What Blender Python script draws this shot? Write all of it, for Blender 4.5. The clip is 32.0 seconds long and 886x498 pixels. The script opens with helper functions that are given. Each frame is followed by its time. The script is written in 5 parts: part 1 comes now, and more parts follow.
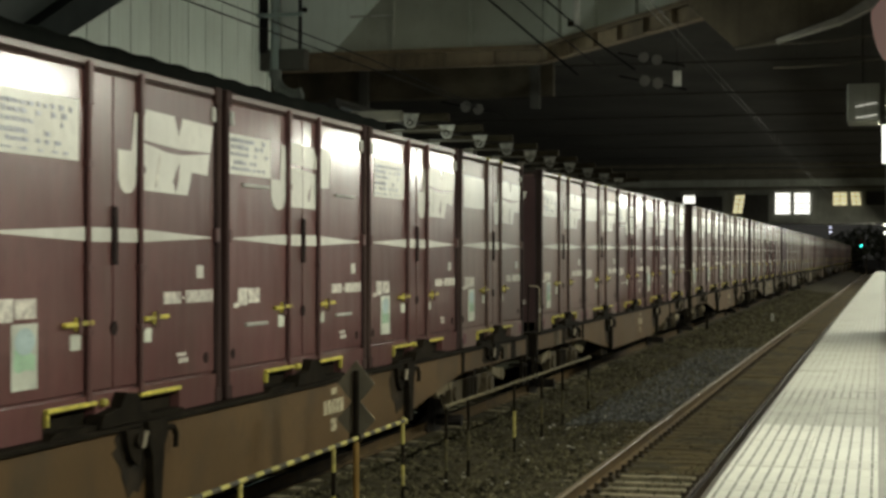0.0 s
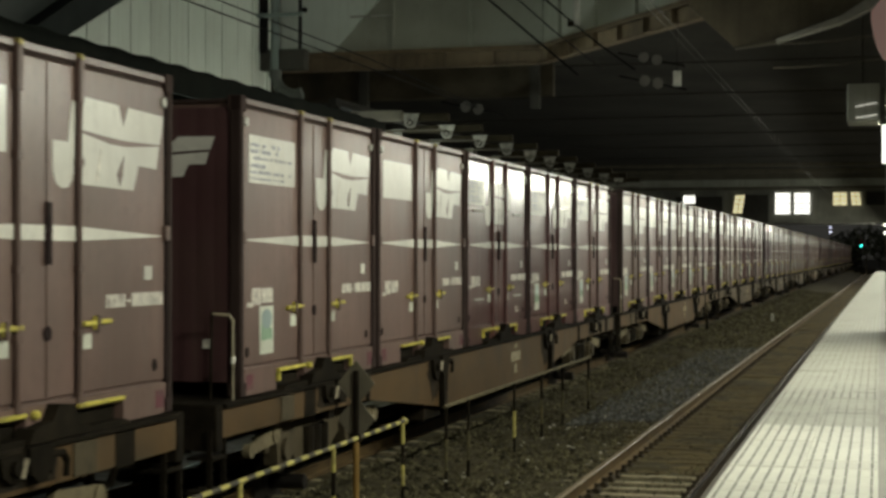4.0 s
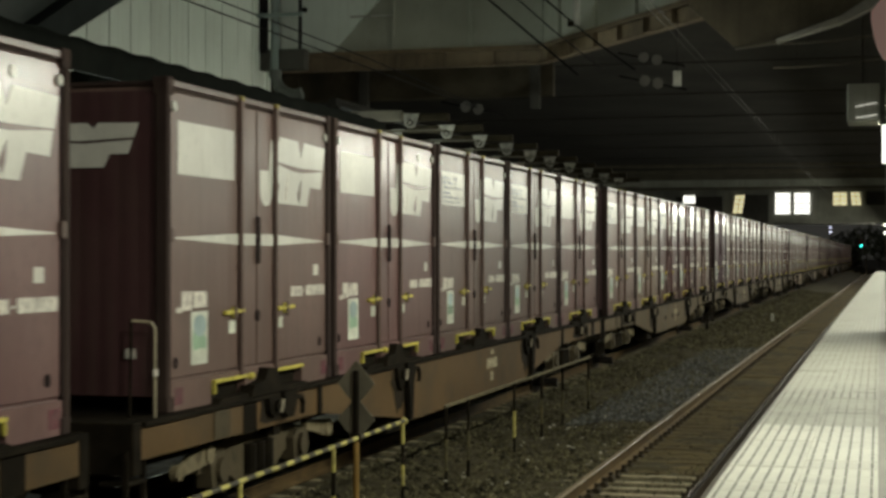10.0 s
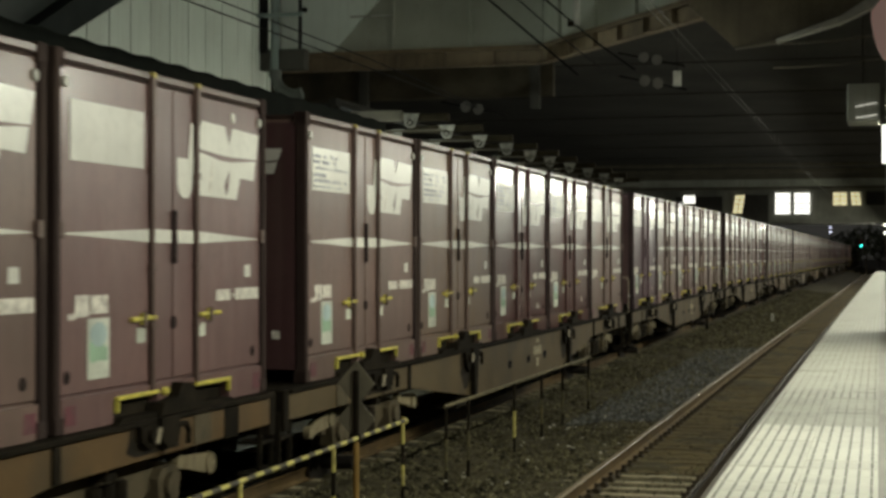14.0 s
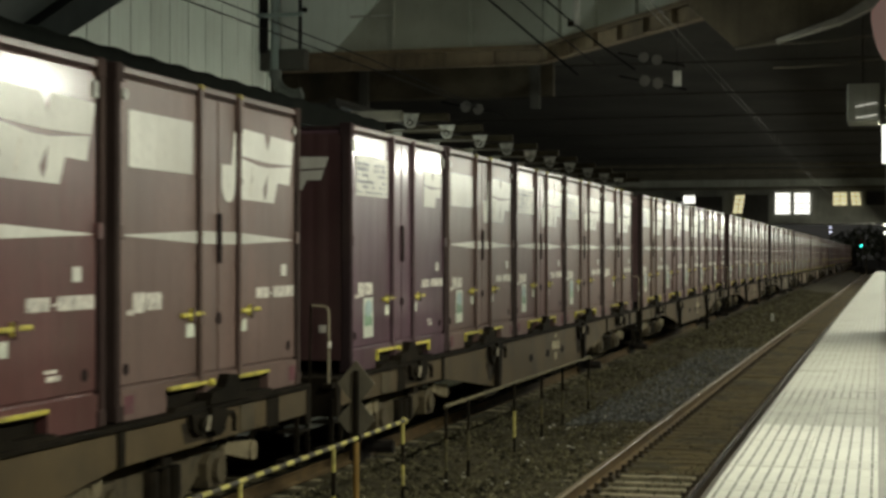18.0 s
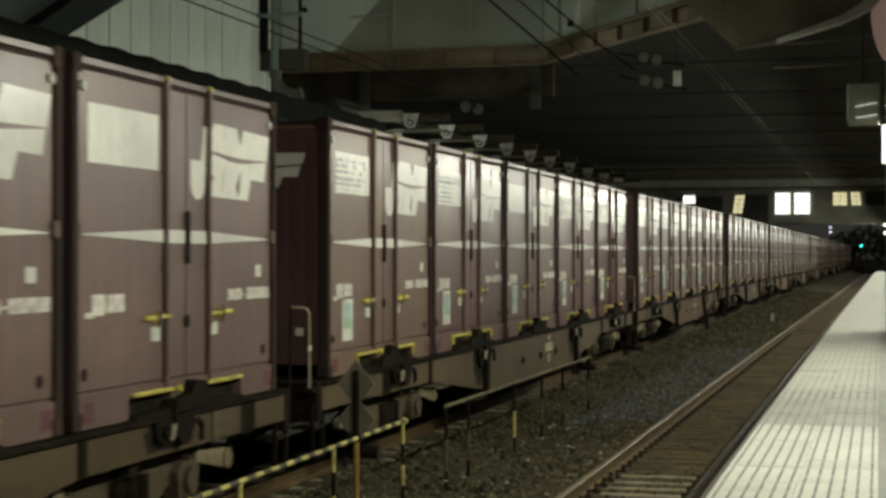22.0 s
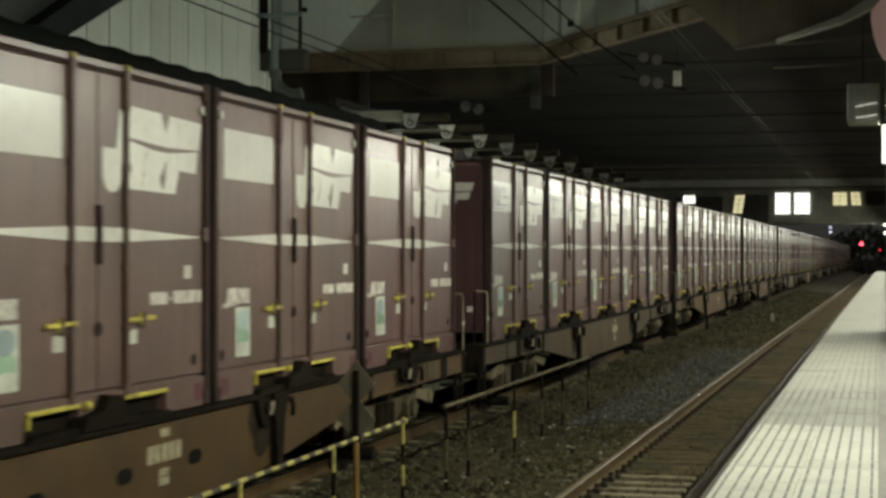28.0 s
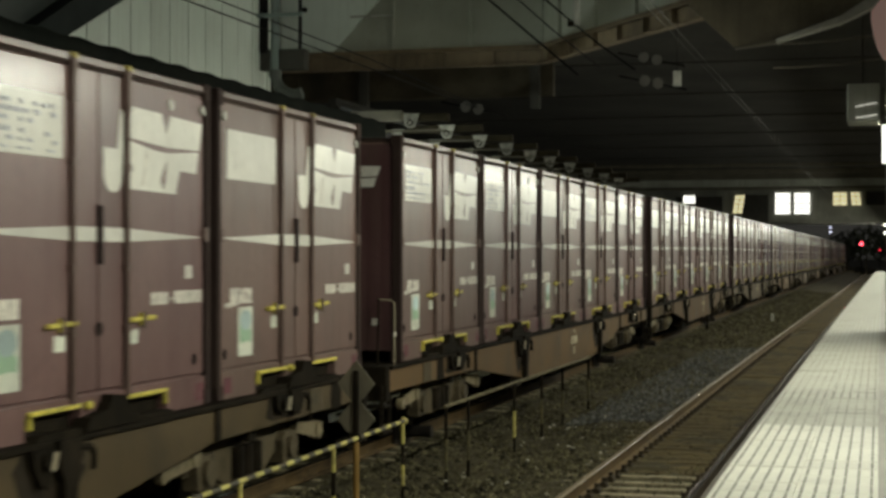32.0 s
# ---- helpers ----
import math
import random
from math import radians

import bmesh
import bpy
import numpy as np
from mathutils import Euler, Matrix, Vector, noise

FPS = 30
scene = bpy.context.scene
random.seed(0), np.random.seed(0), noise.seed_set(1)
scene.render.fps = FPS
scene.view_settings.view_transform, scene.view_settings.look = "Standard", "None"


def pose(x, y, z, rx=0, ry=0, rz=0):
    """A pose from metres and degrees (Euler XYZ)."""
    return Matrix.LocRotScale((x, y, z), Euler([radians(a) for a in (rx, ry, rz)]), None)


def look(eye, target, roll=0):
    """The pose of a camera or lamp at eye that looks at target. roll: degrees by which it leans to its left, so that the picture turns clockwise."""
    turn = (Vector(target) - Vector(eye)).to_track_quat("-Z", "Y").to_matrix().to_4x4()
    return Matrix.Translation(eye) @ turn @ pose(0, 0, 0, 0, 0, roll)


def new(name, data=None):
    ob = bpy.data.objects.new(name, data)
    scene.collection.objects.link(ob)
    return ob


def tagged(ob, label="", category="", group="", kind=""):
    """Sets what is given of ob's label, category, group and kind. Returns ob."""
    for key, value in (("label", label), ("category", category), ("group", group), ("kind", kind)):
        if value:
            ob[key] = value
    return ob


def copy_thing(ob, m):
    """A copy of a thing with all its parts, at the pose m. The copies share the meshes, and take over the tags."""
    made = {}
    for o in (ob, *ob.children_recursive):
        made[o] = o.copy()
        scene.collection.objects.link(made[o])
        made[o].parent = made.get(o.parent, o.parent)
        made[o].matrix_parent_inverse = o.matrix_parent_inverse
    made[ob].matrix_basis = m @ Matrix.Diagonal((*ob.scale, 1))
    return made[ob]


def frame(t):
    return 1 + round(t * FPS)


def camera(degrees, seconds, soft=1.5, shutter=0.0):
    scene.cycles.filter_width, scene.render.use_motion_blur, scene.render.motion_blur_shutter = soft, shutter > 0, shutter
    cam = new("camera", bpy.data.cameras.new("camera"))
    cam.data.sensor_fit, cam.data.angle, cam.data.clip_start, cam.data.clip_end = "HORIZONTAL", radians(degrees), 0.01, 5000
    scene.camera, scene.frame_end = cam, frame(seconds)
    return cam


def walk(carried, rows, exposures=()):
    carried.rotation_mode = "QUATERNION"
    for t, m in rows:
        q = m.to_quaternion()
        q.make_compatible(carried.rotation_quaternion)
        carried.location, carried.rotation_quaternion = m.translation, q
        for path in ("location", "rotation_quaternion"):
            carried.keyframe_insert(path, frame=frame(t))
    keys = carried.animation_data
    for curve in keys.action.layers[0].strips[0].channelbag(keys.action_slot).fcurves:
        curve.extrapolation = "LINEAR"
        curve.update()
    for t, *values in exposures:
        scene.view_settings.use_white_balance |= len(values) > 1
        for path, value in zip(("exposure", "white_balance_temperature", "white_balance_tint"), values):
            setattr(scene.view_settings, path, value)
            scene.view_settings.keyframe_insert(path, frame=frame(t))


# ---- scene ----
# The world: x to the right across the tracks, y along them, z up, z = 0 at the rail heads.
EYE = Vector((0.0, 0.0, 2.143))
TURN = 0.2600
cam = camera(30.37, 32.0, soft=3.2, shutter=0.4)
AHEAD = Vector((-math.sin(TURN), math.cos(TURN), 0.00543))
walk(cam, [(0.0, look(EYE, EYE + AHEAD * 20)), (32.0, look(EYE, EYE + AHEAD * 20))])


def bend(y):
    """How far the tracks have swung to the right at y: a curve that runs out into a straight."""
    return 0.673 * (y / 100) ** 2 if y < 43 else 0.12444 + 0.005788 * (y - 43)


def bend_all(ys):
    return np.where(ys < 43, 0.673 * (ys / 100) ** 2, 0.12444 + 0.005788 * (ys - 43))


def rise(y):
    """How far the freight track has climbed at y."""
    u = min(1.0, max(0.0, (y - 12) / 50))
    return 0.12 * u * u * (3 - 2 * u) + 0.0014 * max(0.0, y - 40)


def rise_all(xs, ys):
    """The same for the ballast, fading out towards the platform track."""
    u = np.clip((ys - 12) / 50, 0, 1)
    return (0.12 * u * u * (3 - 2 * u) + 0.0014 * np.clip(ys - 40, 0, None)) * np.clip((-3.3 - xs) / 1.6, 0, 1)


def along(t):
    """How far the train's reference point stands up the line at t seconds."""
    u = t / 32
    return 25.0 - 90.697 * u - 73.303 * u ** 2 + 89.24 * u ** 3 - 215.212 * u ** 4 + 207.875 * u ** 5 - 68.779 * u ** 6


TRAIN_X = -6.303
NEAR_X = -2.215
EDGE_X = -0.735
PLAT_Z = 1.09

# ---- light ----
world = bpy.data.worlds.new("night")
scene.world = world
world.use_nodes = True
world.node_tree.nodes["Background"].inputs[0].default_value = (0.36, 0.35, 0.31, 1)
world.node_tree.nodes["Background"].inputs[1].default_value = 0.078
scene.view_settings.exposure = 0.0

LAMP_X, LAMP_Z = 0.35, 4.46
LAMP_Y = [3.5 + 5.5 * i for i in range(24)]
LAMP_Y[3] = 18.3
for y in LAMP_Y:
    a = bpy.data.lights.new("platform_tube_light", "AREA")
    a.shape, a.size, a.size_y = "RECTANGLE", 0.16, 1.25
    a.energy = 145.0
    a.color = (0.985, 1.0, 0.83)
    lo = new("platform_tube_light", a)
    lo.matrix_world = pose(LAMP_X - 0.06 + bend(y), y, LAMP_Z - 0.10, 0, 45, 0)
YARD = ((2.4, 142.0, 5.6), (2.1, 170.0, 5.6), (2.3, 200.0, 5.6), (2.8, 235.0, 5.6))
for x, y, z in YARD:
    a = bpy.data.lights.new("yard_light", "POINT")
    a.energy, a.shadow_soft_size, a.color = 1300.0, 0.15, (1.0, 0.97, 0.82)
    new("yard_light", a).location = (x, y, z)
OPPOSITE_Y = (20.0, 31.0, 42.0, 56.0, 71.0, 87.0)
for y in OPPOSITE_Y:
    a = bpy.data.lights.new("opposite_platform_light", "AREA")
    a.shape, a.size, a.size_y = "RECTANGLE", 0.16, 1.25
    a.energy = 40.0
    a.color = (0.92, 1.0, 0.86)
    lo = new("opposite_platform_light", a)
    lo.matrix_world = pose(-10.6 + bend(y), y, 4.2, 0, 20, 0)
# Lamps added out of sight for rail glints and a brighter clad wall.
for y in (24.0, 28.0, 33.0):
    a = bpy.data.lights.new("far_wall_light", "AREA")
    a.shape, a.size, a.size_y = "RECTANGLE", 0.16, 1.25
    a.energy = 116.0
    a.color = (0.85, 1.0, 0.94)
    lo = new("far_wall_light", a)
    lo.matrix_world = pose(-11.8, y, 4.1, 0, -50, 0)


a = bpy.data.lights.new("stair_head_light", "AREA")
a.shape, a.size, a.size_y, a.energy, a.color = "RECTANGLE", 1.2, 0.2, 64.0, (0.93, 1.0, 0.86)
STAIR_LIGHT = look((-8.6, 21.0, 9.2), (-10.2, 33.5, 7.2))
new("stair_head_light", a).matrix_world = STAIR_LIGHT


# ---- materials ----
def mat(name, base, rough=0.6, metal=0.0, vary=0.25, scale=3.0, dirt=(0.05, 0.04, 0.03), dirt_amount=0.25, dirt_scale=1.2,
        bump=0.15, bump_scale=60.0, per_object=0.12, streak=0.0, wave=0.0, rough_vary=0.12, spec=0.5, coat=0.0, coat_rough=0.15):
    m = bpy.data.materials.new(name)
    m.use_nodes = True
    nt = m.node_tree
    n, l = nt.nodes, nt.links
    bsdf = n["Principled BSDF"]
    tc = n.new("ShaderNodeTexCoord")
    info = n.new("ShaderNodeObjectInfo")
    shift = n.new("ShaderNodeVectorMath")
    shift.operation = "MULTIPLY"
    shift.inputs[1].default_value = (37.0, 53.0, 71.0)
    l.new(info.outputs["Random"], shift.inputs[0])
    co = n.new("ShaderNodeVectorMath")
    l.new(tc.outputs["Object"], co.inputs[0])
    l.new(shift.outputs[0], co.inputs[1])

    def noise_at(s, detail=4.0, stretch=None):
        t = n.new("ShaderNodeTexNoise")
        t.inputs["Scale"].default_value = s
        t.inputs["Detail"].default_value = detail
        if stretch:
            mp = n.new("ShaderNodeVectorMath")
            mp.operation = "MULTIPLY"
            mp.inputs[1].default_value = stretch
            l.new(co.outputs[0], mp.inputs[0])
            l.new(mp.outputs[0], t.inputs["Vector"])
        else:
            l.new(co.outputs[0], t.inputs["Vector"])
        return t

    def mixed(a, b, fac):
        x = n.new("ShaderNodeMix")
        x.data_type = "RGBA"
        for sock, v in ((x.inputs[6], a), (x.inputs[7], b)):
            if isinstance(v, tuple):
                sock.default_value = (*v, 1)
            else:
                l.new(v, sock)
        l.new(fac, x.inputs[0])
        return x.outputs[2]

    def ramp(src, lo, hi, top=1.0):
        r = n.new("ShaderNodeMapRange")
        r.inputs[1].default_value, r.inputs[2].default_value = lo, hi
        r.inputs[3].default_value, r.inputs[4].default_value = 0.0, top
        l.new(src, r.inputs[0])
        return r.outputs[0]

    big = noise_at(scale)
    fine = noise_at(scale * 14)
    dark = tuple(c * (1 - vary) for c in base)
    lite = tuple(min(1, c * (1 + vary)) for c in base)
    col = mixed(dark, lite, ramp(big.outputs["Fac"], 0.3, 0.7))
    col = mixed(col, dark, ramp(fine.outputs["Fac"], 0.5, 0.75, 0.6))
    if dirt_amount:
        d = noise_at(dirt_scale, 6.0)
        col = mixed(col, dirt, ramp(d.outputs["Fac"], 0.48, 0.72, dirt_amount))
    if streak:
        s = noise_at(1.0, 5.0, (9.0, 9.0, 0.55))
        col = mixed(col, dirt, ramp(s.outputs["Fac"], 0.5, 0.75, streak))
    if per_object:
        hsv = n.new("ShaderNodeHueSaturation")
        l.new(col, hsv.inputs["Color"])
        r = n.new("ShaderNodeMapRange")
        r.inputs[3].default_value, r.inputs[4].default_value = 1 - per_object, 1 + per_object
        l.new(info.outputs["Random"], r.inputs[0])
        l.new(r.outputs[0], hsv.inputs["Value"])
        col = hsv.outputs[0]
    l.new(col, bsdf.inputs["Base Color"])
    rr = n.new("ShaderNodeMapRange")
    rr.inputs[3].default_value, rr.inputs[4].default_value = max(0.02, rough - rough_vary), min(1, rough + rough_vary)
    l.new(big.outputs["Fac"], rr.inputs[0])
    l.new(rr.outputs[0], bsdf.inputs["Roughness"])
    bsdf.inputs["Metallic"].default_value = metal
    bsdf.inputs["Specular IOR Level"].default_value = spec
    bsdf.inputs["Coat Weight"].default_value, bsdf.inputs["Coat Roughness"].default_value = coat, coat_rough
    normal = None
    if wave:
        w = noise_at(2.2, 1.5, (1.0, 1.9, 0.5))
        b = n.new("ShaderNodeBump")
        b.inputs["Strength"].default_value = 1.0
        b.inputs["Distance"].default_value = wave
        l.new(w.outputs["Fac"], b.inputs["Height"])
        normal = b.outputs[0]
    if bump:
        f = noise_at(bump_scale, 3.0)
        b = n.new("ShaderNodeBump")
        b.inputs["Strength"].default_value = bump
        b.inputs["Distance"].default_value = 0.01
        l.new(f.outputs["Fac"], b.inputs["Height"])
        if normal:
            l.new(normal, b.inputs["Normal"])
        normal = b.outputs[0]
    if normal:
        l.new(normal, bsdf.inputs["Normal"])
    return m


def glow(name, colour, strength):
    m = bpy.data.materials.new(name)
    m.use_nodes = True
    b = m.node_tree.nodes["Principled BSDF"]
    b.inputs["Base Color"].default_value = (*colour, 1)
    b.inputs["Emission Color"].default_value = (*colour, 1)
    b.inputs["Emission Strength"].default_value = strength
    return m


def paint(name, base, **k):
    o = dict(rough=0.34, vary=0.2, scale=0.9, dirt=(0.085, 0.06, 0.045), dirt_amount=0.4, dirt_scale=0.8, bump=0.05,
             bump_scale=45.0, per_object=0.07, streak=0.36, wave=0.010, spec=0.5)
    o.update(k)
    return mat(name, base, **o)


PAINT = {
    "r": paint("maroon_paint", (0.128, 0.053, 0.049), rough=0.34, rough_vary=0.06, coat=0.95, coat_rough=0.16),
    "b": paint("faded_brown_paint", (0.143, 0.089, 0.072), rough=0.45, rough_vary=0.08, wave=0.007, spec=0.45, coat=0.25, coat_rough=0.25),
    "p": paint("purple_paint", (0.110, 0.060, 0.078), rough=0.36, rough_vary=0.06, coat=0.8, coat_rough=0.13),
}
PAINT["o"] = paint("rust_stained_paint", (0.130, 0.085, 0.064), rough=0.46, wave=0.006, dirt=(0.150, 0.085, 0.028), dirt_amount=0.8, dirt_scale=1.0, streak=0.5, coat=0.2, coat_rough=0.22)
PAINT["m"] = paint("mauve_paint", (0.147, 0.083, 0.074), rough=0.42, rough_vary=0.08, wave=0.008, dirt=(0.11, 0.05, 0.05), dirt_amount=0.5, coat=0.42, coat_rough=0.20)
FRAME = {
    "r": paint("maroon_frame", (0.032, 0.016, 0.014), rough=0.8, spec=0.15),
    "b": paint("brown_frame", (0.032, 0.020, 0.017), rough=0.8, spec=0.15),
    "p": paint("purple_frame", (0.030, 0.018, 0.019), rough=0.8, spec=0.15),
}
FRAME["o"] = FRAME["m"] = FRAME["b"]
ROD = {
    "r": paint("maroon_rod", (0.098, 0.044, 0.040), rough=0.5, spec=0.35),
    "b": paint("brown_rod", (0.108, 0.069, 0.056), rough=0.5, spec=0.35),
    "p": paint("purple_rod", (0.084, 0.050, 0.058), rough=0.5, spec=0.35),
}
ROD["o"] = ROD["m"] = ROD["b"]
WHITE = paint("white_marking", (0.61, 0.60, 0.53), dirt=(0.35, 0.32, 0.25), dirt_amount=0.3, streak=0.2, rough=0.42, rough_vary=0.08, wave=0.009, coat=0.22, coat_rough=0.21)
GREYED = mat("worn_lettering", (0.60, 0.57, 0.49), rough=0.6, vary=0.3, scale=18.0, dirt=(0.16, 0.1, 0.09), dirt_amount=0.6, dirt_scale=14.0, bump=0)
LETTERING = mat("worn_yellowish_lettering", (0.42, 0.37, 0.24), rough=0.65, vary=0.35, scale=16.0, dirt=(0.12, 0.08, 0.04), dirt_amount=0.7, dirt_scale=12.0, bump=0)
PRINT = mat("faded_print", (0.40, 0.41, 0.45), rough=0.6, bump=0)
PAPER = mat("sticker_paper", (0.58, 0.60, 0.50), rough=0.5, bump=0.02, dirt=(0.3, 0.28, 0.2), dirt_amount=0.3, dirt_scale=5.0)
LEAFPRINT = mat("sticker_green", (0.27, 0.41, 0.27), rough=0.5, bump=0, per_object=0.35)
SKYPRINT = mat("sticker_blue", (0.36, 0.46, 0.45), rough=0.5, bump=0, per_object=0.25)
YELLOW = mat("yellow_paint", (0.60, 0.52, 0.085), rough=0.5, vary=0.25, scale=12.0, dirt=(0.10, 0.08, 0.04), dirt_amount=0.55, dirt_scale=7.0, bump=0.1)
CAPYELLOW = mat("dull_yellow_paint", (0.34, 0.28, 0.07), rough=0.6, vary=0.3, scale=12.0, dirt=(0.10, 0.08, 0.04), dirt_amount=0.6, dirt_scale=9.0)
REDMARK = mat("faded_red_mark", (0.115, 0.028, 0.038), rough=0.6, vary=0.4, scale=14.0, dirt=(0.12, 0.07, 0.06), dirt_amount=0.8, dirt_scale=9.0, bump=0)
BLACK = mat("grimy_black_steel", (0.012, 0.0095, 0.006), rough=0.85, vary=0.4, scale=6.0, dirt=(0.04, 0.03, 0.02), dirt_amount=0.3, dirt_scale=4.0, bump=0.3, bump_scale=40.0, spec=0.05)
OLDYELLOW = mat("worn_dark_yellow", (0.075, 0.062, 0.022), rough=0.7, vary=0.4, scale=9.0, dirt_amount=0.5)
RUBBER = mat("dark_rubber", (0.024, 0.016, 0.015), rough=0.8, bump=0.1, spec=0.07)
SILL = mat("brown_wagon_paint", (0.103, 0.061, 0.024), rough=0.55, vary=0.18, scale=1.2, dirt=(0.045, 0.036, 0.022), dirt_amount=0.6, dirt_scale=1.8, streak=0.15, bump=0.14, per_object=0.15, spec=0.25)
SILL_GREY = mat("grey_brown_wagon_paint", (0.090, 0.063, 0.030), rough=0.55, vary=0.2, scale=1.3, dirt=(0.038, 0.031, 0.020), dirt_amount=0.65, dirt_scale=1.6, streak=0.2, bump=0.14, spec=0.25)
GRIME = mat("oily_grime", (0.017, 0.013, 0.008), rough=0.7, vary=0.5, scale=4.0, dirt=(0.060, 0.040, 0.020), dirt_amount=0.5, dirt_scale=5.5, bump=0.2, spec=0.15)
BOGIE = mat("dusty_bogie_steel", (0.085, 0.067, 0.038), rough=0.75, vary=0.45, scale=5.0, dirt=(0.028, 0.022, 0.013), dirt_amount=0.85, dirt_scale=5.0, bump=0.3, bump_scale=30.0, spec=0.2)
LINK = mat("pale_dusty_steel", (0.20, 0.165, 0.098), rough=0.75, vary=0.4, scale=6.0, dirt=(0.045, 0.035, 0.018), dirt_amount=0.85, dirt_scale=6.0, bump=0.2, spec=0.2)
WHEEL = mat("wheel_steel", (0.06, 0.052, 0.045), rough=0.5, metal=0.6, vary=0.3, dirt_amount=0.4)
RAILTOP = mat("dull_rail_head", (0.115, 0.084, 0.042), rough=0.48, metal=0.35, vary=0.2, scale=8.0, dirt=(0.12, 0.07, 0.03), dirt_amount=0.4, dirt_scale=3.0, bump=0.05)
RUST = mat("rusty_rail_side", (0.092, 0.060, 0.025), rough=0.8, vary=0.3, scale=5.0, dirt=(0.04, 0.025, 0.014), dirt_amount=0.5, dirt_scale=3.0, bump=0.3, spec=0.15)
POLISHED = mat("polished_rail_steel", (0.66, 0.63, 0.58), rough=0.17, rough_vary=0.04, metal=1.0, vary=0.1, scale=6.0, dirt_amount=0.1, bump=0.03)
# Rail by the platform: the shade along its edge is put into the colour.
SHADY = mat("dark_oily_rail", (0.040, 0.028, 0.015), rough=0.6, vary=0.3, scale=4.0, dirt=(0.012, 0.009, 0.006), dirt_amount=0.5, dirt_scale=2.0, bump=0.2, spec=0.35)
SLEEPER = mat("concrete_sleeper", (0.19, 0.165, 0.105), rough=0.85, vary=0.25, scale=7.0, dirt=(0.06, 0.048, 0.03), dirt_amount=0.6, dirt_scale=5.0, bump=0.4, spec=0.12)
BALLAST = mat("ballast_bed", (0.040, 0.034, 0.018), rough=0.95, vary=0.5, scale=9.0, dirt=(0.022, 0.02, 0.015), dirt_amount=0.6, dirt_scale=1.1, bump=1.0, bump_scale=22.0, spec=0.08)
EARTH = mat("dark_ground", (0.05, 0.046, 0.038), rough=0.95, vary=0.3, scale=0.5, bump=0.5, bump_scale=6.0)
PLAT = mat("platform_concrete", (0.26, 0.25, 0.22), rough=0.75, vary=0.15, scale=2.0, dirt=(0.12, 0.11, 0.09), dirt_amount=0.35, bump=0.15, bump_scale=90.0)
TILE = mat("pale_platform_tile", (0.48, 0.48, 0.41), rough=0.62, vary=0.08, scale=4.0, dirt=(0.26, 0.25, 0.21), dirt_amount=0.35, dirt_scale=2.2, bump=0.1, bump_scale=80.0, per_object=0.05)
TILE_DARKER = mat("worn_platform_tile", (0.315, 0.315, 0.26), rough=0.68, vary=0.1, scale=4.0, dirt=(0.2, 0.19, 0.16), dirt_amount=0.4, dirt_scale=2.2, bump=0.1, bump_scale=80.0, per_object=0.05)
GROOVE = mat("tile_groove_dirt", (0.175, 0.17, 0.145), rough=0.8, bump=0.1)
CLAD = mat("pale_green_cladding", (0.66, 0.73, 0.65), rough=0.5, vary=0.08, scale=0.7, dirt=(0.40, 0.43, 0.36), dirt_amount=0.35, dirt_scale=0.5, streak=0.3, bump=0.05, per_object=0.05)
CONC = mat("grey_bridge_wall", (0.31, 0.32, 0.27), rough=0.7, vary=0.2, scale=0.6, dirt=(0.08, 0.08, 0.065), dirt_amount=0.5, dirt_scale=0.5, streak=0.4, bump=0.1)
PANEL = mat("pale_grey_panel", (0.30, 0.31, 0.25), rough=0.6, vary=0.15, scale=0.6, dirt=(0.25, 0.25, 0.2), dirt_amount=0.5, dirt_scale=0.4, streak=0.4, bump=0.05)
GIRDER = mat("rusty_brown_girder", (0.165, 0.122, 0.070), rough=0.75, vary=0.3, scale=1.1, dirt=(0.035, 0.024, 0.016), dirt_amount=0.6, dirt_scale=0.9, streak=0.4, bump=0.2)
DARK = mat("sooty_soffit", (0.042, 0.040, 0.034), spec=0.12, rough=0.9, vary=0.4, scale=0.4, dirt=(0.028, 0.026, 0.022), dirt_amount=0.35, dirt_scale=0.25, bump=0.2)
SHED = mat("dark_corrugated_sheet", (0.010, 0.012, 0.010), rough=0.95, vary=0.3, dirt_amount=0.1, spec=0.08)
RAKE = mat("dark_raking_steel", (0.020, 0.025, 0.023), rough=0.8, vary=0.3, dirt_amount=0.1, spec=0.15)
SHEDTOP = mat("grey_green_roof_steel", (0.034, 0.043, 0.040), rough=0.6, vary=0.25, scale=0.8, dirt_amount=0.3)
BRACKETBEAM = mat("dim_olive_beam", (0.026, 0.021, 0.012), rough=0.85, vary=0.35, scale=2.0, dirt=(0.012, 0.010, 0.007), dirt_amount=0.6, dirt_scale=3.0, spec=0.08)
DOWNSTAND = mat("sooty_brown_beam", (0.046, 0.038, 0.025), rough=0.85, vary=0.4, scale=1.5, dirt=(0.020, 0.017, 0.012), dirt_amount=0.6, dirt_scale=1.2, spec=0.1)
BEAM = mat("olive_beam_paint", (0.085, 0.076, 0.052), rough=0.7, vary=0.25, scale=2.0, dirt_amount=0.35)
PALE = mat("pale_grey_steel", (0.42, 0.42, 0.37), rough=0.55, vary=0.2, scale=5.0, dirt=(0.15, 0.14, 0.11), dirt_amount=0.4, dirt_scale=4.0)
PIPE = mat("teal_grey_pipe", (0.15, 0.19, 0.175), rough=0.5, vary=0.15, scale=3.0)
# Pipe colour darkened for the shade on the elbow and collar.
SHADED_PIPE = mat("grimy_pipe", (0.062, 0.070, 0.060), rough=0.6, vary=0.3, scale=5.0, dirt_amount=0.5)
CABLE = mat("black_cable", (0.008, 0.008, 0.008), rough=0.85, bump=0, spec=0.05)
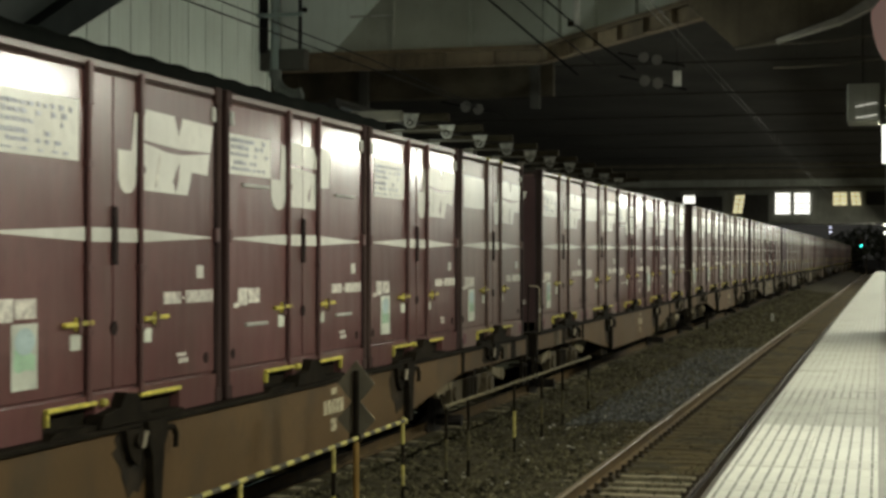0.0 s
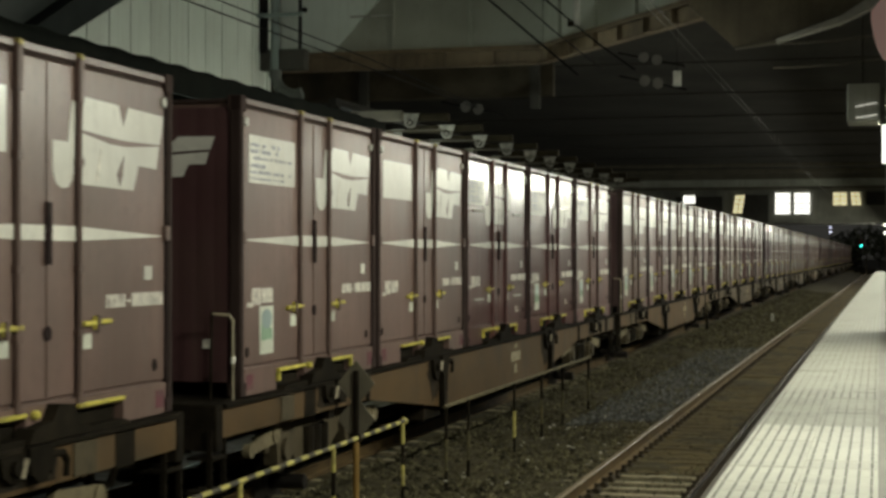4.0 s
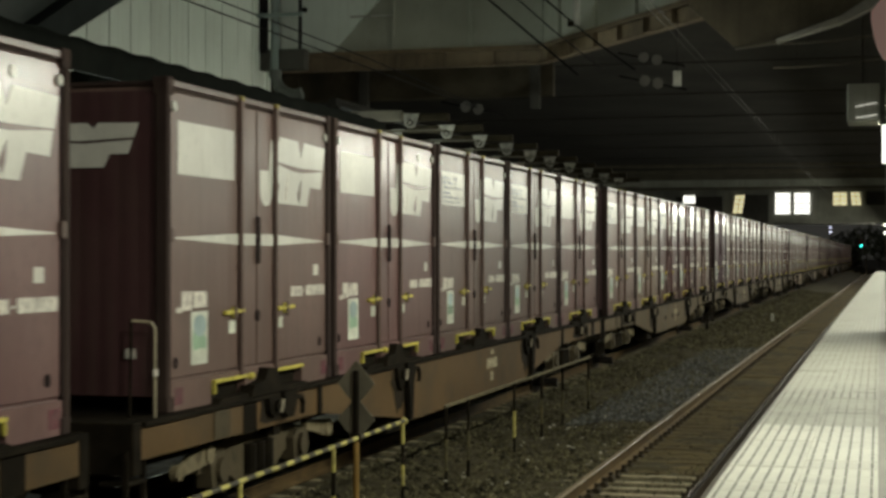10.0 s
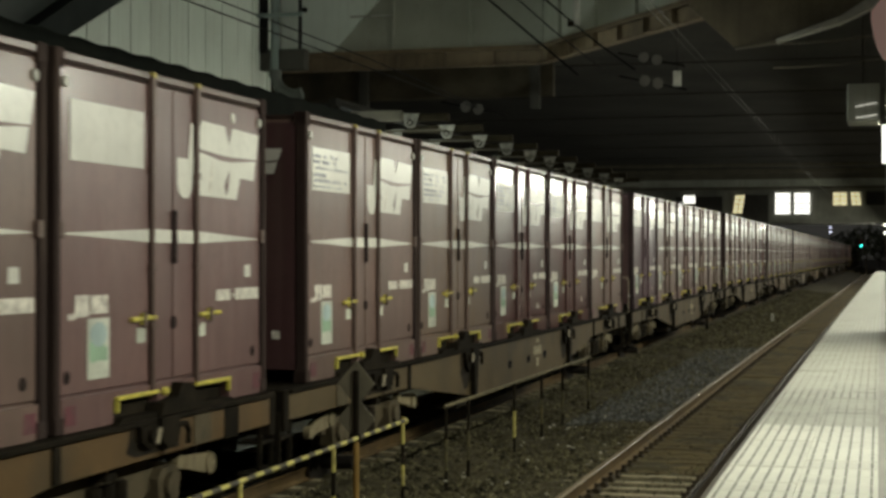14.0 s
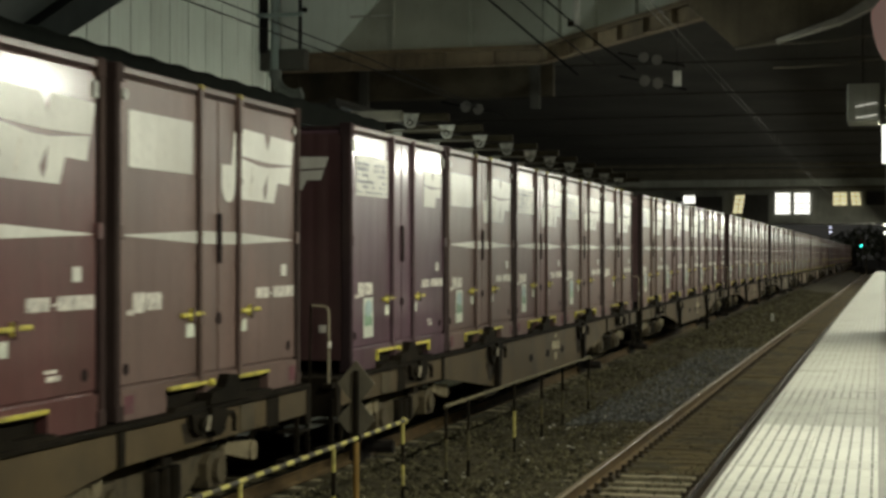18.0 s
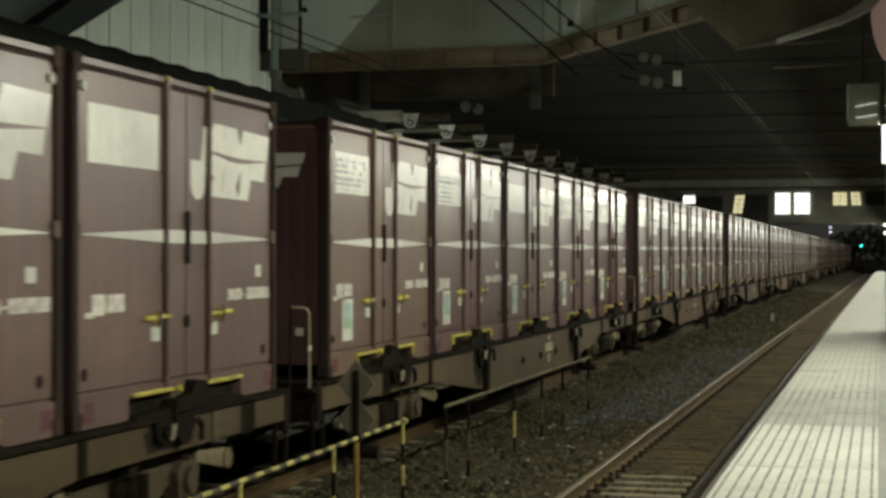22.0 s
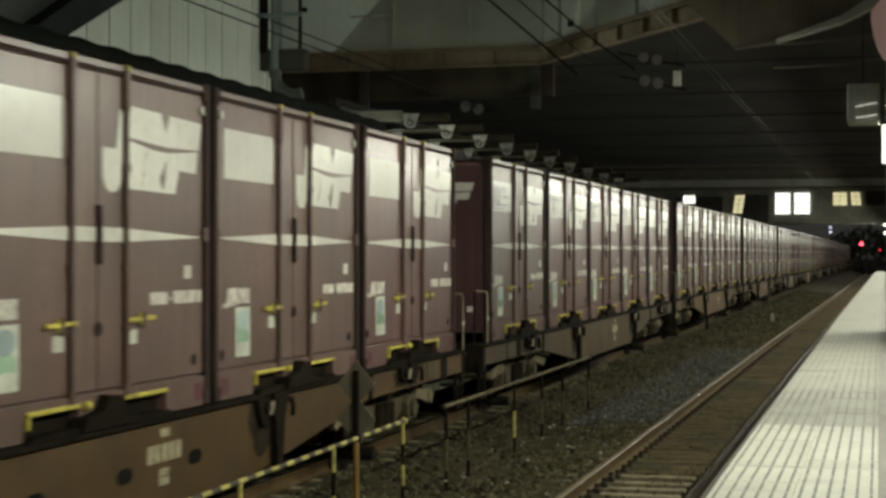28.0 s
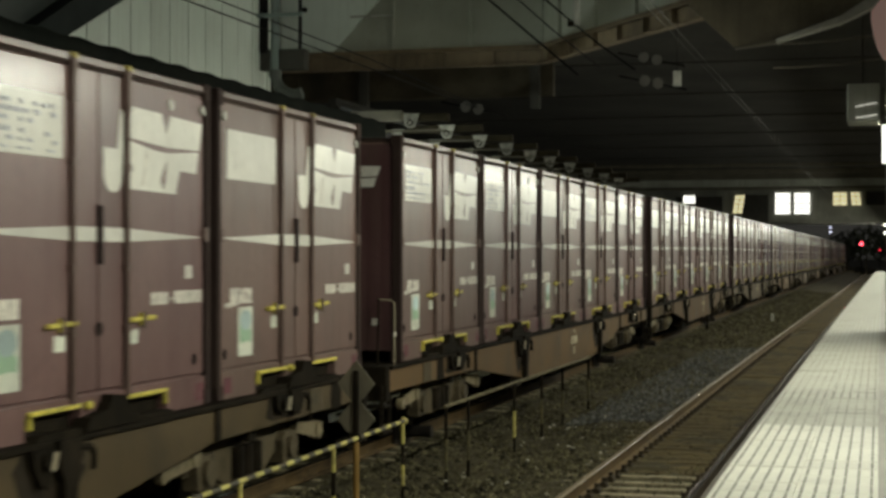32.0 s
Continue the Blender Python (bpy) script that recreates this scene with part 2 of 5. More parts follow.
WIRE = mat("bronze_wire", (0.018, 0.016, 0.012), rough=0.8, metal=0.0, bump=0)
PORC = mat("porcelain", (0.075, 0.070, 0.06), rough=0.5, bump=0)
SIGNBACK = mat("grey_sign_back", (0.145, 0.130, 0.092), rough=0.7, vary=0.2, scale=8.0, dirt_amount=0.4, spec=0.2)
CREAM = mat("cream_handrail", (0.34, 0.29, 0.19), rough=0.5, vary=0.2, scale=9.0, dirt_amount=0.4)
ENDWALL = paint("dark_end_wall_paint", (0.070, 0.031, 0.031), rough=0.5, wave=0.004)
# Top rail colour lifted and glossed to carry the lamps' bright line.
TOPRAIL = paint("worn_top_rail_paint", (0.115, 0.078, 0.066), rough=0.42, spec=0.5, coat=0.25, coat_rough=0.25, dirt_amount=0.8, dirt_scale=3.0)
TUBE = glow("lit_tube", (1.0, 0.99, 0.85), 90.0)
STRIP = glow("dim_lit_strip", (1.0, 0.98, 0.88), 0.7)
FIX = mat("white_enamel", (0.7, 0.7, 0.66), rough=0.4, bump=0)
LITWIN = glow("lit_window", (1.0, 0.99, 0.90), 1.5)
LITWIN2 = glow("dim_yellow_window", (0.95, 0.86, 0.50), 0.75)
GREEN = glow("green_lamp", (0.05, 0.95, 0.70), 4.5)
RED = glow("red_lamp", (1.0, 0.06, 0.09), 9.0)
BLUEWHITE = glow("blue_white_lamp", (0.75, 0.78, 1.0), 1.3)
WARMLAMP = glow("warm_white_lamp", (1.0, 0.98, 0.85), 6.0)


# ---- mesh helpers ----
def box(bm, x0, x1, y0, y1, z0, z1, bevel=0.0, slot=0):
    r = bmesh.ops.create_cube(bm, size=1.0, matrix=Matrix.LocRotScale(((x0 + x1) / 2, (y0 + y1) / 2, (z0 + z1) / 2), None, (x1 - x0, y1 - y0, z1 - z0)))
    fs = {f for v in r["verts"] for f in v.link_faces}
    for f in fs:
        f.material_index = slot
    if bevel:
        es = list({e for v in r["verts"] for e in v.link_edges})
        bmesh.ops.bevel(bm, geom=es, offset=bevel, segments=1, affect="EDGES")
    return bm


def rod(bm, a, b, r, n=8, r2=None):
    a, b = Vector(a), Vector(b)
    d = b - a
    q = d.to_track_quat("Z", "Y")
    bmesh.ops.create_cone(bm, cap_ends=True, segments=n, radius1=r, radius2=r if r2 is None else r2, depth=d.length,
                          matrix=Matrix.LocRotScale((a + b) / 2, q, None))
    return bm


def prism(bm, pts, x0, x1, axis="x", slot=0):
    """A closed outline of (y, z) pairs drawn out from x0 to x1 (axis y: pairs are (x, z); axis z: pairs are (x, y))."""
    def at(p, h):
        return {"x": (h, p[0], p[1]), "y": (p[0], h, p[1]), "z": (p[0], p[1], h)}[axis]
    lo = [bm.verts.new(at(p, x0)) for p in pts]
    hi = [bm.verts.new(at(p, x1)) for p in pts]
    n = len(pts)
    fs = [bm.faces.new(lo[::-1]), bm.faces.new(hi)]
    for i in range(n):
        fs.append(bm.faces.new((lo[i], lo[(i + 1) % n], hi[(i + 1) % n], hi[i])))
    for f in fs:
        f.material_index = slot
    bmesh.ops.recalc_face_normals(bm, faces=fs)
    return bm


def mesh_of(name, bm, *materials):
    me = bpy.data.meshes.new(name)
    bm.to_mesh(me)
    bm.free()
    for m in materials:
        me.materials.append(m)
    return me


def part(name, bm, material, parent, label="", extra=()):
    ob = new(name, mesh_of(name, bm, material, *extra))
    ob.parent = parent
    if label:
        ob["label"] = label
    return ob


def empty(name, m=None):
    ob = new(name)
    ob.empty_display_size = 0.2
    if m is not None:
        ob.matrix_world = m
    return ob


def B():
    return bmesh.new()


def smooth(ob):
    for p in ob.data.polygons:
        p.use_smooth = True
    return ob


# ---- ground and tracks ----
def strip(bm, x0, x1, z0, z1, ys, slot=0):
    """A bar of box section that follows the tracks' bend through the places ys."""
    rings = []
    for y in ys:
        b = bend(y)
        rings.append([bm.verts.new(p) for p in ((x0 + b, y, z0), (x1 + b, y, z0), (x1 + b, y, z1), (x0 + b, y, z1))])
    for a, c in zip(rings, rings[1:]):
        for i in range(4):
            j = (i + 1) % 4
            bm.faces.new((a[i], c[i], c[j], a[j])).material_index = slot
    bm.faces.new(rings[0]).material_index = slot
    bm.faces.new(rings[-1][::-1]).material_index = slot
    return bm


FAR = [-20, 0, 5, 10, 15, 20, 25, 30, 35, 40, 50, 60, 70, 80, 100, 120, 140, 160, 180, 200, 230, 260, 300, 340]
bm = B()
for x0, x1, y0, y1 in ((-1500, 1500, -600, 3000),):
    vs = [bm.verts.new(p) for p in ((x0, y0, -0.42), (x1, y0, -0.42), (x1, y1, -0.42), (x0, y1, -0.42))]
    bm.faces.new(vs)
ground = new("ground", mesh_of("ground", bm, EARTH))
tagged(ground, "dark earth stretching away under the railway at night", "ground", kind="structure")

rng = np.random.default_rng(5)


def ballast_sheet():
    xs = np.arange(-9.0, -0.74, 0.16)
    ys = np.concatenate([np.arange(-20, 4, 1.0), np.arange(4, 45, 0.16), np.arange(45, 340, 2.5)])
    gx, gy = np.meshgrid(xs, ys)
    z = -0.165 + rng.normal(0, 0.011, gx.shape)
    mid = -4.27
    z -= 0.10 * np.exp(-((gx - mid) / 0.55) ** 2)
    near = np.abs(gx - NEAR_X) < 0.5
    far_up = np.clip((gy - 15.8) / 1.6, 0, 1)
    z += np.where(near, -0.03 + 0.030 * far_up, 0)
    z += 0.018 * np.sin(gx * 3.1 + gy * 0.7) * np.sin(gy * 1.3)
    z += rise_all(gx, gy)
    bx = bend_all(gy)
    v = np.stack([gx + bx, gy, z], -1).reshape(-1, 3)
    h, w = gx.shape
    i = np.arange(h * w).reshape(h, w)
    f = np.stack([i[:-1, :-1], i[:-1, 1:], i[1:, 1:], i[1:, :-1]], -1).reshape(-1, 4)
    me = bpy.data.meshes.new("ballast_bed")
    me.from_pydata(v.tolist(), [], f.tolist())
    me.materials.append(BALLAST)
    return me


bed = new("ballast_bed", ballast_sheet())
tagged(bed, "dark grimy bed of crushed stone under the tracks", "ballast", kind="structure")


def stones(name, count, x0, x1, y0, y1, size, material, z0=-0.165):
    """Broken stones, eight faces each, strewn in one mesh."""
    x = rng.uniform(x0, x1, count)
    y = y0 + (y1 - y0) * rng.uniform(0, 1, count) ** 1.5
    s = size * rng.uniform(0.5, 1.35, count)
    base = np.array([(1, 0, 0), (-1, 0, 0), (0, 1, 0), (0, -1, 0), (0, 0, 0.75), (0, 0, -0.75)], float)
    tri = np.array([(0, 2, 4), (2, 1, 4), (1, 3, 4), (3, 0, 4), (2, 0, 5), (1, 2, 5), (3, 1, 5), (0, 3, 5)])
    a = rng.uniform(0, 6.283, count)
    c, sn = np.cos(a), np.sin(a)
    p = base[None] * rng.uniform(0.6, 1.25, (count, 6, 1)) + rng.normal(0, 0.16, (count, 6, 3))
    q = np.stack([p[..., 0] * c[:, None] - p[..., 1] * sn[:, None], p[..., 0] * sn[:, None] + p[..., 1] * c[:, None], p[..., 2]], -1)
    q *= s[:, None, None]
    z = z0 - 0.10 * np.exp(-((x + 4.27) / 0.55) ** 2) + rng.uniform(-0.004, 0.012, count) + rise_all(x, y)
    q += np.stack([x + bend_all(y), y, z], -1)[:, None, :]
    f = (tri[None] + 6 * np.arange(count)[:, None, None]).reshape(-1, 3)
    me = bpy.data.meshes.new(name)
    me.from_pydata(q.reshape(-1, 3).tolist(), [], f.tolist())
    me.materials.append(material)
    return new(name, me)


def island_stone(name, a, b):
    m = mat(name, a, rough=0.9, vary=0.3, scale=20.0, dirt_amount=0.2, bump=0.4, bump_scale=90.0, per_object=0, spec=0.15)
    nt = m.node_tree
    g = nt.nodes.new("ShaderNodeNewGeometry")
    x = nt.nodes.new("ShaderNodeMix")
    x.data_type = "RGBA"
    x.inputs[6].default_value, x.inputs[7].default_value = (*a, 1), (*b, 1)
    nt.links.new(g.outputs["Random Per Island"], x.inputs[0])
    nt.links.new(x.outputs[2], nt.nodes["Principled BSDF"].inputs["Base Color"])
    return m


STONE = island_stone("ballast_stone", (0.016, 0.014, 0.007), (0.098, 0.086, 0.046))
gravel = stones("ballast_stones", 15000, -5.5, -2.95, 11.0, 45.0, 0.036, STONE)
tagged(gravel, "loose grey-brown ballast stones between the two tracks", "ballast", kind="stuff")
gravel = stones("ballast_stones", 9000, -5.4, -2.95, 42.0, 110.0, 0.055, STONE, -0.16)
tagged(gravel, "distant grey-brown ballast stones between the two tracks", "ballast", kind="stuff")
PALESTONE = island_stone("blue_grey_stone", (0.030, 0.030, 0.026), (0.130, 0.131, 0.122))
gravel = stones("ballast_stones", 4200, -4.35, -3.0, 23.0, 42.0, 0.034, PALESTONE, -0.155)
tagged(gravel, "paler blue-grey ballast stones strewn between the tracks", "ballast", kind="stuff")
SLEEPER_DIRTY = mat("dirt_covered_sleeper", (0.074, 0.056, 0.026), rough=0.9, vary=0.35, scale=6.0, dirt=(0.045, 0.033, 0.015), dirt_amount=0.8, dirt_scale=4.0, bump=0.5, spec=0.08)
FOURFOOT = mat("brown_track_dirt", (0.058, 0.043, 0.017), rough=0.95, vary=0.35, scale=5.0, dirt=(0.040, 0.029, 0.012), dirt_amount=0.6, dirt_scale=1.3, bump=0.9, bump_scale=25.0, spec=0.08)
bm = B()
strip(bm, NEAR_X - 0.47, NEAR_X + 0.47, -0.30, -0.156, [17.6, 20, 25, 30, 35, 40, 50, 60, 70, 80, 100, 120, 140, 160, 200])
tagged(new("track_infill", mesh_of("track_infill", bm, FOURFOOT)), "brown dirt packed between the rails", "ground", kind="structure")
gravel = stones("ballast_stones", 2500, -2.6, -1.0, 14.0, 30.0, 0.022, STONE, -0.165)
tagged(gravel, "small dark stones and dirt between the platform track's rails", "ballast", kind="stuff")
SCRAP = mat("litter_paper", (0.40, 0.38, 0.32), rough=0.8, bump=0)
bm = B()
for _ in range(46):
    x, y = rng.uniform(-4.3, -3.0), rng.uniform(12.5, 24)
    s = rng.uniform(0.012, 0.035)
    m4 = pose(x, y, -0.15, rng.uniform(-25, 25), rng.uniform(-25, 25), rng.uniform(0, 360))
    bmesh.ops.create_cube(bm, size=1, matrix=m4 @ Matrix.Diagonal((s * 1.7, s, 0.008, 1)))
tagged(new("pale_chippings", mesh_of("pale_chippings", bm, SCRAP)), "scattered pale stone chips among the ballast", "ballast", kind="stuff")


def rail_mesh(ys, xc, side=None, top=None, lift=0.0):
    """A flat-bottomed rail: foot, web and head."""
    prof = [(-0.062, -0.15), (0.062, -0.15), (0.062, -0.138), (0.012, -0.122), (0.010, -0.045), (0.0325, -0.036), (0.0325, -0.011), (0.0255, -0.0037), (0.0125, 0.0), (-0.0125, 0.0), (-0.0255, -0.0037), (-0.0325, -0.011), (-0.0325, -0.036), (-0.010, -0.045), (-0.012, -0.122), (-0.062, -0.138)]
    bm = B()
    rings = [[bm.verts.new((xc + bend(y) + px, y, pz + lift * rise(y))) for px, pz in prof] for y in ys]
    n = len(prof)
    for a, c in zip(rings, rings[1:]):
        for i in range(n):
            j = (i + 1) % n
            f = bm.faces.new((a[i], a[j], c[j], c[i]))
            f.material_index = 1 if i in (6, 7, 8, 9, 10) else 0
    bmesh.ops.recalc_face_normals(bm, faces=bm.faces[:])
    return mesh_of("rail", bm, side or RUST, top or RAILTOP)


RAIL_Y = [-20, 0] + list(range(4, 100, 4)) + list(range(100, 341, 10))


CLIP = mat("rusty_clip", (0.032, 0.024, 0.013), rough=0.85, vary=0.4, scale=9.0, bump=0.3, spec=0.15)


def track(name, xc, label, y_first, pitch, count, fast):
    t = empty(name)
    tagged(t, label, "track", kind="structure")
    for s in (-0.5655, 0.5655):
        r = new("rail", rail_mesh(RAIL_Y, xc + s, *((SHADY, POLISHED) if fast and s > 0 else (RUST, RAILTOP) if fast else (RUST, POLISHED)), 0.0 if fast else 1.0))
        r.parent = t
    bm = B()
    prism(bm, [(-1.0, -0.32), (1.0, -0.32), (1.0, -0.165), (0.62, -0.152), (-0.62, -0.152), (-1.0, -0.165)], -0.085, 0.085, "y")
    me = mesh_of("sleeper", bm, SLEEPER)
    dirty = me.copy()
    dirty.materials[0] = SLEEPER_DIRTY
    clip = B()
    prism(clip, [(0.06, -0.152), (0.155, -0.152), (0.15, -0.105), (0.12, -0.085), (0.075, -0.11)], -0.075, 0.075, "y")
    rod(clip, (0.118, 0, -0.15), (0.118, 0, -0.055), 0.026, 8)
    cm = mesh_of("rail_clip", clip, CLIP)
    for i in range(count):
        y = y_first + pitch * i
        s = new("sleeper", dirty if fast and y > 17.4 else me)
        s.parent = t
        s.matrix_local = pose(xc + bend(y) + rng.normal(0, 0.006), y + rng.normal(0, 0.012), rng.normal(0, 0.004) + (0 if fast else rise(y)), 0, 0, rng.normal(0, 0.5))
        if fast and 36 <= i < 128:
            for q in (-0.5655, 0.5655):
                c = new("rail_clip", cm)
                c.parent = t
                c.matrix_local = pose(xc + bend(y) + q, y, 0 if y < 17 else -0.035, 0, 0, 0 if q < 0 else 180)
    return t


track("platform_track", NEAR_X, "empty rusty railway track beside the platform on concrete sleepers", 11.0 - 0.435 * 38, 0.435, 148, True)
track("freight_track", TRAIN_X, "railway track carrying the freight train", -5.0, 0.6, 95, False)

# ---- platform ----
platform = empty("platform")
tagged(platform, "pale tiled railway platform with a concrete edge", "platform", kind="structure")
bm = B()
strip(bm, EDGE_X + 0.06, 7.2, -0.42, PLAT_Z - 0.03, [-20, 0, 10, 20, 30, 40, 60, 80, 100, 120, 135])
part("platform_body", bm, PLAT, platform, "grey concrete platform body")
bm = B()
strip(bm, EDGE_X, EDGE_X + 0.06, PLAT_Z - 0.20, PLAT_Z - 0.012, [-20, 0, 10, 20, 30, 40, 60, 80, 100, 120, 135])
part("platform_nosing", bm, PLAT, platform, "dirty concrete edge of the platform")
bm = B()
strip(bm, 0.008, 7.2, PLAT_Z - 0.03, PLAT_Z - 0.006, [-20, 0, 10, 20, 30, 40, 60, 80, 100, 120, 135])
part("platform_paving", bm, PLAT, platform, "plain grey paving of the platform")
TW = 0.3675


def tile_mesh(material, groove, gap=0.0012):
    bm = B()
    box(bm, -TW / 2 + gap, TW / 2 - gap, -0.15 + gap, 0.15 - gap, -0.03, 0.0, 0.002)
    for k in range(6):
        x = -TW / 2 + TW * (k + 0.5) / 6
        box(bm, x - 0.0065, x + 0.0065, -0.122, 0.122, -0.01, 0.0022, slot=1)
    return mesh_of("paving_tile", bm, material, groove)


GROOVE_FAINT = mat("filled_tile_groove", (0.29, 0.285, 0.24), rough=0.8, bump=0.1)
TM, TM2, TM3 = tile_mesh(TILE, GROOVE), tile_mesh(TILE_DARKER, GROOVE_FAINT), tile_mesh(TILE_DARKER, GROOVE)
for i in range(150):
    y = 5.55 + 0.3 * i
    # Tiles past y = 10.55 are darker, with fainter grooves.
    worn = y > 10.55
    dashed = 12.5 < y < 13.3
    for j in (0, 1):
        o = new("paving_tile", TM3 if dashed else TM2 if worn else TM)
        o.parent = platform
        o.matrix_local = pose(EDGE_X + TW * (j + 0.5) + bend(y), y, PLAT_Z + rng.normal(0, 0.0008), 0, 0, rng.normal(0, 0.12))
bm = B()
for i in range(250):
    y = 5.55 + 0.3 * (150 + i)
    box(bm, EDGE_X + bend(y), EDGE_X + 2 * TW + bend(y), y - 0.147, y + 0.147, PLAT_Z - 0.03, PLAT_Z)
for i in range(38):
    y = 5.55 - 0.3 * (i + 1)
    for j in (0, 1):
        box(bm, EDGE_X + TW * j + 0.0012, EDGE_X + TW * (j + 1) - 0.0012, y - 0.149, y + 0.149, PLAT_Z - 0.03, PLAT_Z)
far_tiles = part("far_paving_tiles", bm, TILE_DARKER, platform)
far_tiles["kind"] = "stuff"

# canopy that carries the lamps over the platform
canopy = empty("platform_canopy")
tagged(canopy, "dark steel platform canopy with rows of tube lamps under it", "canopy", kind="structure")
CY = [-20, 0, 10, 19]
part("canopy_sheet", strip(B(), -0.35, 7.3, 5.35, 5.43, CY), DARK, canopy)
part("eave_beam", strip(B(), -0.45, -0.35, 5.22, 5.45, CY), BEAM, canopy)
for y in range(-15, 19, 8):
    bm = B()
    box(bm, -0.30, 6.8, y - 0.09, y + 0.09, 5.15, 5.345)
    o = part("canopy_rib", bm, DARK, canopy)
    o.matrix_local = pose(bend(y), 0, 0)
    bm = B()
    box(bm, 2.9, 3.15, y - 0.125, y + 0.125, PLAT_Z - 0.006, 5.15, 0.01)
    o = part("canopy_post", bm, BEAM, canopy)
    o.matrix_local = pose(bend(y), 0, 0)
wall = new("wall_east", mesh_of("wall_east", strip(B(), 7.2, 7.4, -0.42, 5.35, [-20, 0, 30, 60, 100, 135]), CONC))
tagged(wall, "plain grey wall closing the platform's far side", "wall", kind="structure")

lamp = empty("platform_lamp")
tagged(lamp, "lit white fluorescent tube lamp hung under the platform canopy", "lamp", "platform lamps")
bm = B()
box(bm, -0.10, 0.10, -0.66, 0.66, 0.0, 0.07, 0.01)
part("housing", bm, FIX, lamp)
for s in (-0.045, 0.045):
    part("tube", rod(B(), (s, -0.6, -0.03), (s, 0.6, -0.03), 0.016, 8), TUBE, lamp)
for y in (-0.45, 0.45):
    part("hanger", rod(B(), (0, 0, 0.07), (0, 0, 0.89), 0.009, 6), CABLE, lamp).matrix_local = pose(0, y, 0)
LONG_HANGER = mesh_of("hanger", rod(B(), (0, 0, 0.07), (0, 0, 2.70), 0.009, 6), CABLE)
lamp.matrix_world = pose(LAMP_X + bend(LAMP_Y[0]), LAMP_Y[0], LAMP_Z)
for y in LAMP_Y[1:]:
    c = copy_thing(lamp, pose(LAMP_X + bend(y), y, LAMP_Z))
    if y > 19:
        for o in c.children_recursive:
            if o.name.startswith("hanger"):
                o.data = LONG_HANGER

# The three at x = -11.88 are added housings for the far wall lamps.
for x, y, z in [(-10.6, y, 4.27) for y in OPPOSITE_Y] + [(-11.88, y, 4.17) for y in (24.0, 28.0, 33.0)]:
    c = copy_thing(lamp, pose(x + (bend(y) if x > -11 else 0), y, z))
    c["label"] = "unseen white tube lamp over the opposite platform"

# ---- the buildings over the tracks ----
ZG = 6.50
EDGE = [(-19.0, 36.4), (-13.6, 36.3), (-7.29, 36.1), (-3.02, 30.0), (1.7, 23.0), (7.3, 23.0)]
station = empty("station_bridge")
tagged(station, "dark steel-framed station building bridging the tracks", "building", kind="structure")
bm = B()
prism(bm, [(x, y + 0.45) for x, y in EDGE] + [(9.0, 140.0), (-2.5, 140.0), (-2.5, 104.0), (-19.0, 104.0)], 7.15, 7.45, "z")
part("deck", bm, DARK, station, "dark underside of the bridge deck")
for (ax, ay), (bx, by) in zip(EDGE, EDGE[1:]):
    d = Vector((bx - ax, by - ay, 0))
    ln = d.length
    turn = math.degrees(math.atan2(d.y, d.x))
    m4 = pose(ax, ay, 0, 0, 0, turn)
    bm = B()
    box(bm, -0.02, ln + 0.02, -0.02, 0.05, ZG, ZG + 0.37)
    box(bm, 0, ln, -0.14, -0.02, ZG + 0.34, ZG + 0.37)
    box(bm, 0, ln, -0.14, -0.02, ZG, ZG + 0.035)
    k = 0.6
    while k < ln:
        box(bm, k, k + 0.015, -0.13, -0.02, ZG + 0.035, ZG + 0.34)
        k += 1.15
    part("fascia_girder", bm, GIRDER, station, "rust-brown steel edge girder").matrix_local = m4
    bm = B()
    box(bm, 0.0, ln, 0.04, 0.20, ZG + 0.37, 12.5)
    part("bridge_wall", bm, PANEL, station, "grey panelled wall above the girder").matrix_local = m4
    bm = B()
    box(bm, 0, ln, -0.10, 0.04, ZG + 0.37, ZG + 0.45)
    part("wall_kerb", bm, GIRDER, station).matrix_local = m4
    k = 0.9
    while k < ln - 0.2:
        bm = B()
        box(bm, k, k + 0.06, -0.03, 0.04, ZG + 0.45, 12.4)
        part("wall_mullion", bm, PANEL, station).matrix_local = m4
        k += 1.85
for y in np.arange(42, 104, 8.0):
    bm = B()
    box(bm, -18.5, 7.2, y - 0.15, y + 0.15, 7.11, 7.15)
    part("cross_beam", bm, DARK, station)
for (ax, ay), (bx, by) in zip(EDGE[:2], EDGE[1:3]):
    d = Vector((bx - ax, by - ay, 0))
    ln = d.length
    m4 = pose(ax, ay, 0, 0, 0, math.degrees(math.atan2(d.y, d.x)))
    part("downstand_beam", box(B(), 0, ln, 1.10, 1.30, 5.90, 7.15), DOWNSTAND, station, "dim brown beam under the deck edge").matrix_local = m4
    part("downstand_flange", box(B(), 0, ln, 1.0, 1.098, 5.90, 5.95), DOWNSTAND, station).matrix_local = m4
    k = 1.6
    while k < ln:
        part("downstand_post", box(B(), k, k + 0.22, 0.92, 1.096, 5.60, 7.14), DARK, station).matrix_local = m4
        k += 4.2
# Light falling on the deck's far end is put into these paler beams.
for y, z in ((88.0, 6.98), (93.5, 6.90), (98.5, 6.80)):
    part("lit_cross_beam", box(B(), -18.5, 8.0, y - 0.12, y + 0.12, z, 7.146), BEAM, station, "steel beam near the far deck end, paler for the light there")
part("end_beam", box(B(), -19, 9, 103.6, 104.2, 6.62, 8.3), CONC, station, "end beam of the deck, paler for the light there")

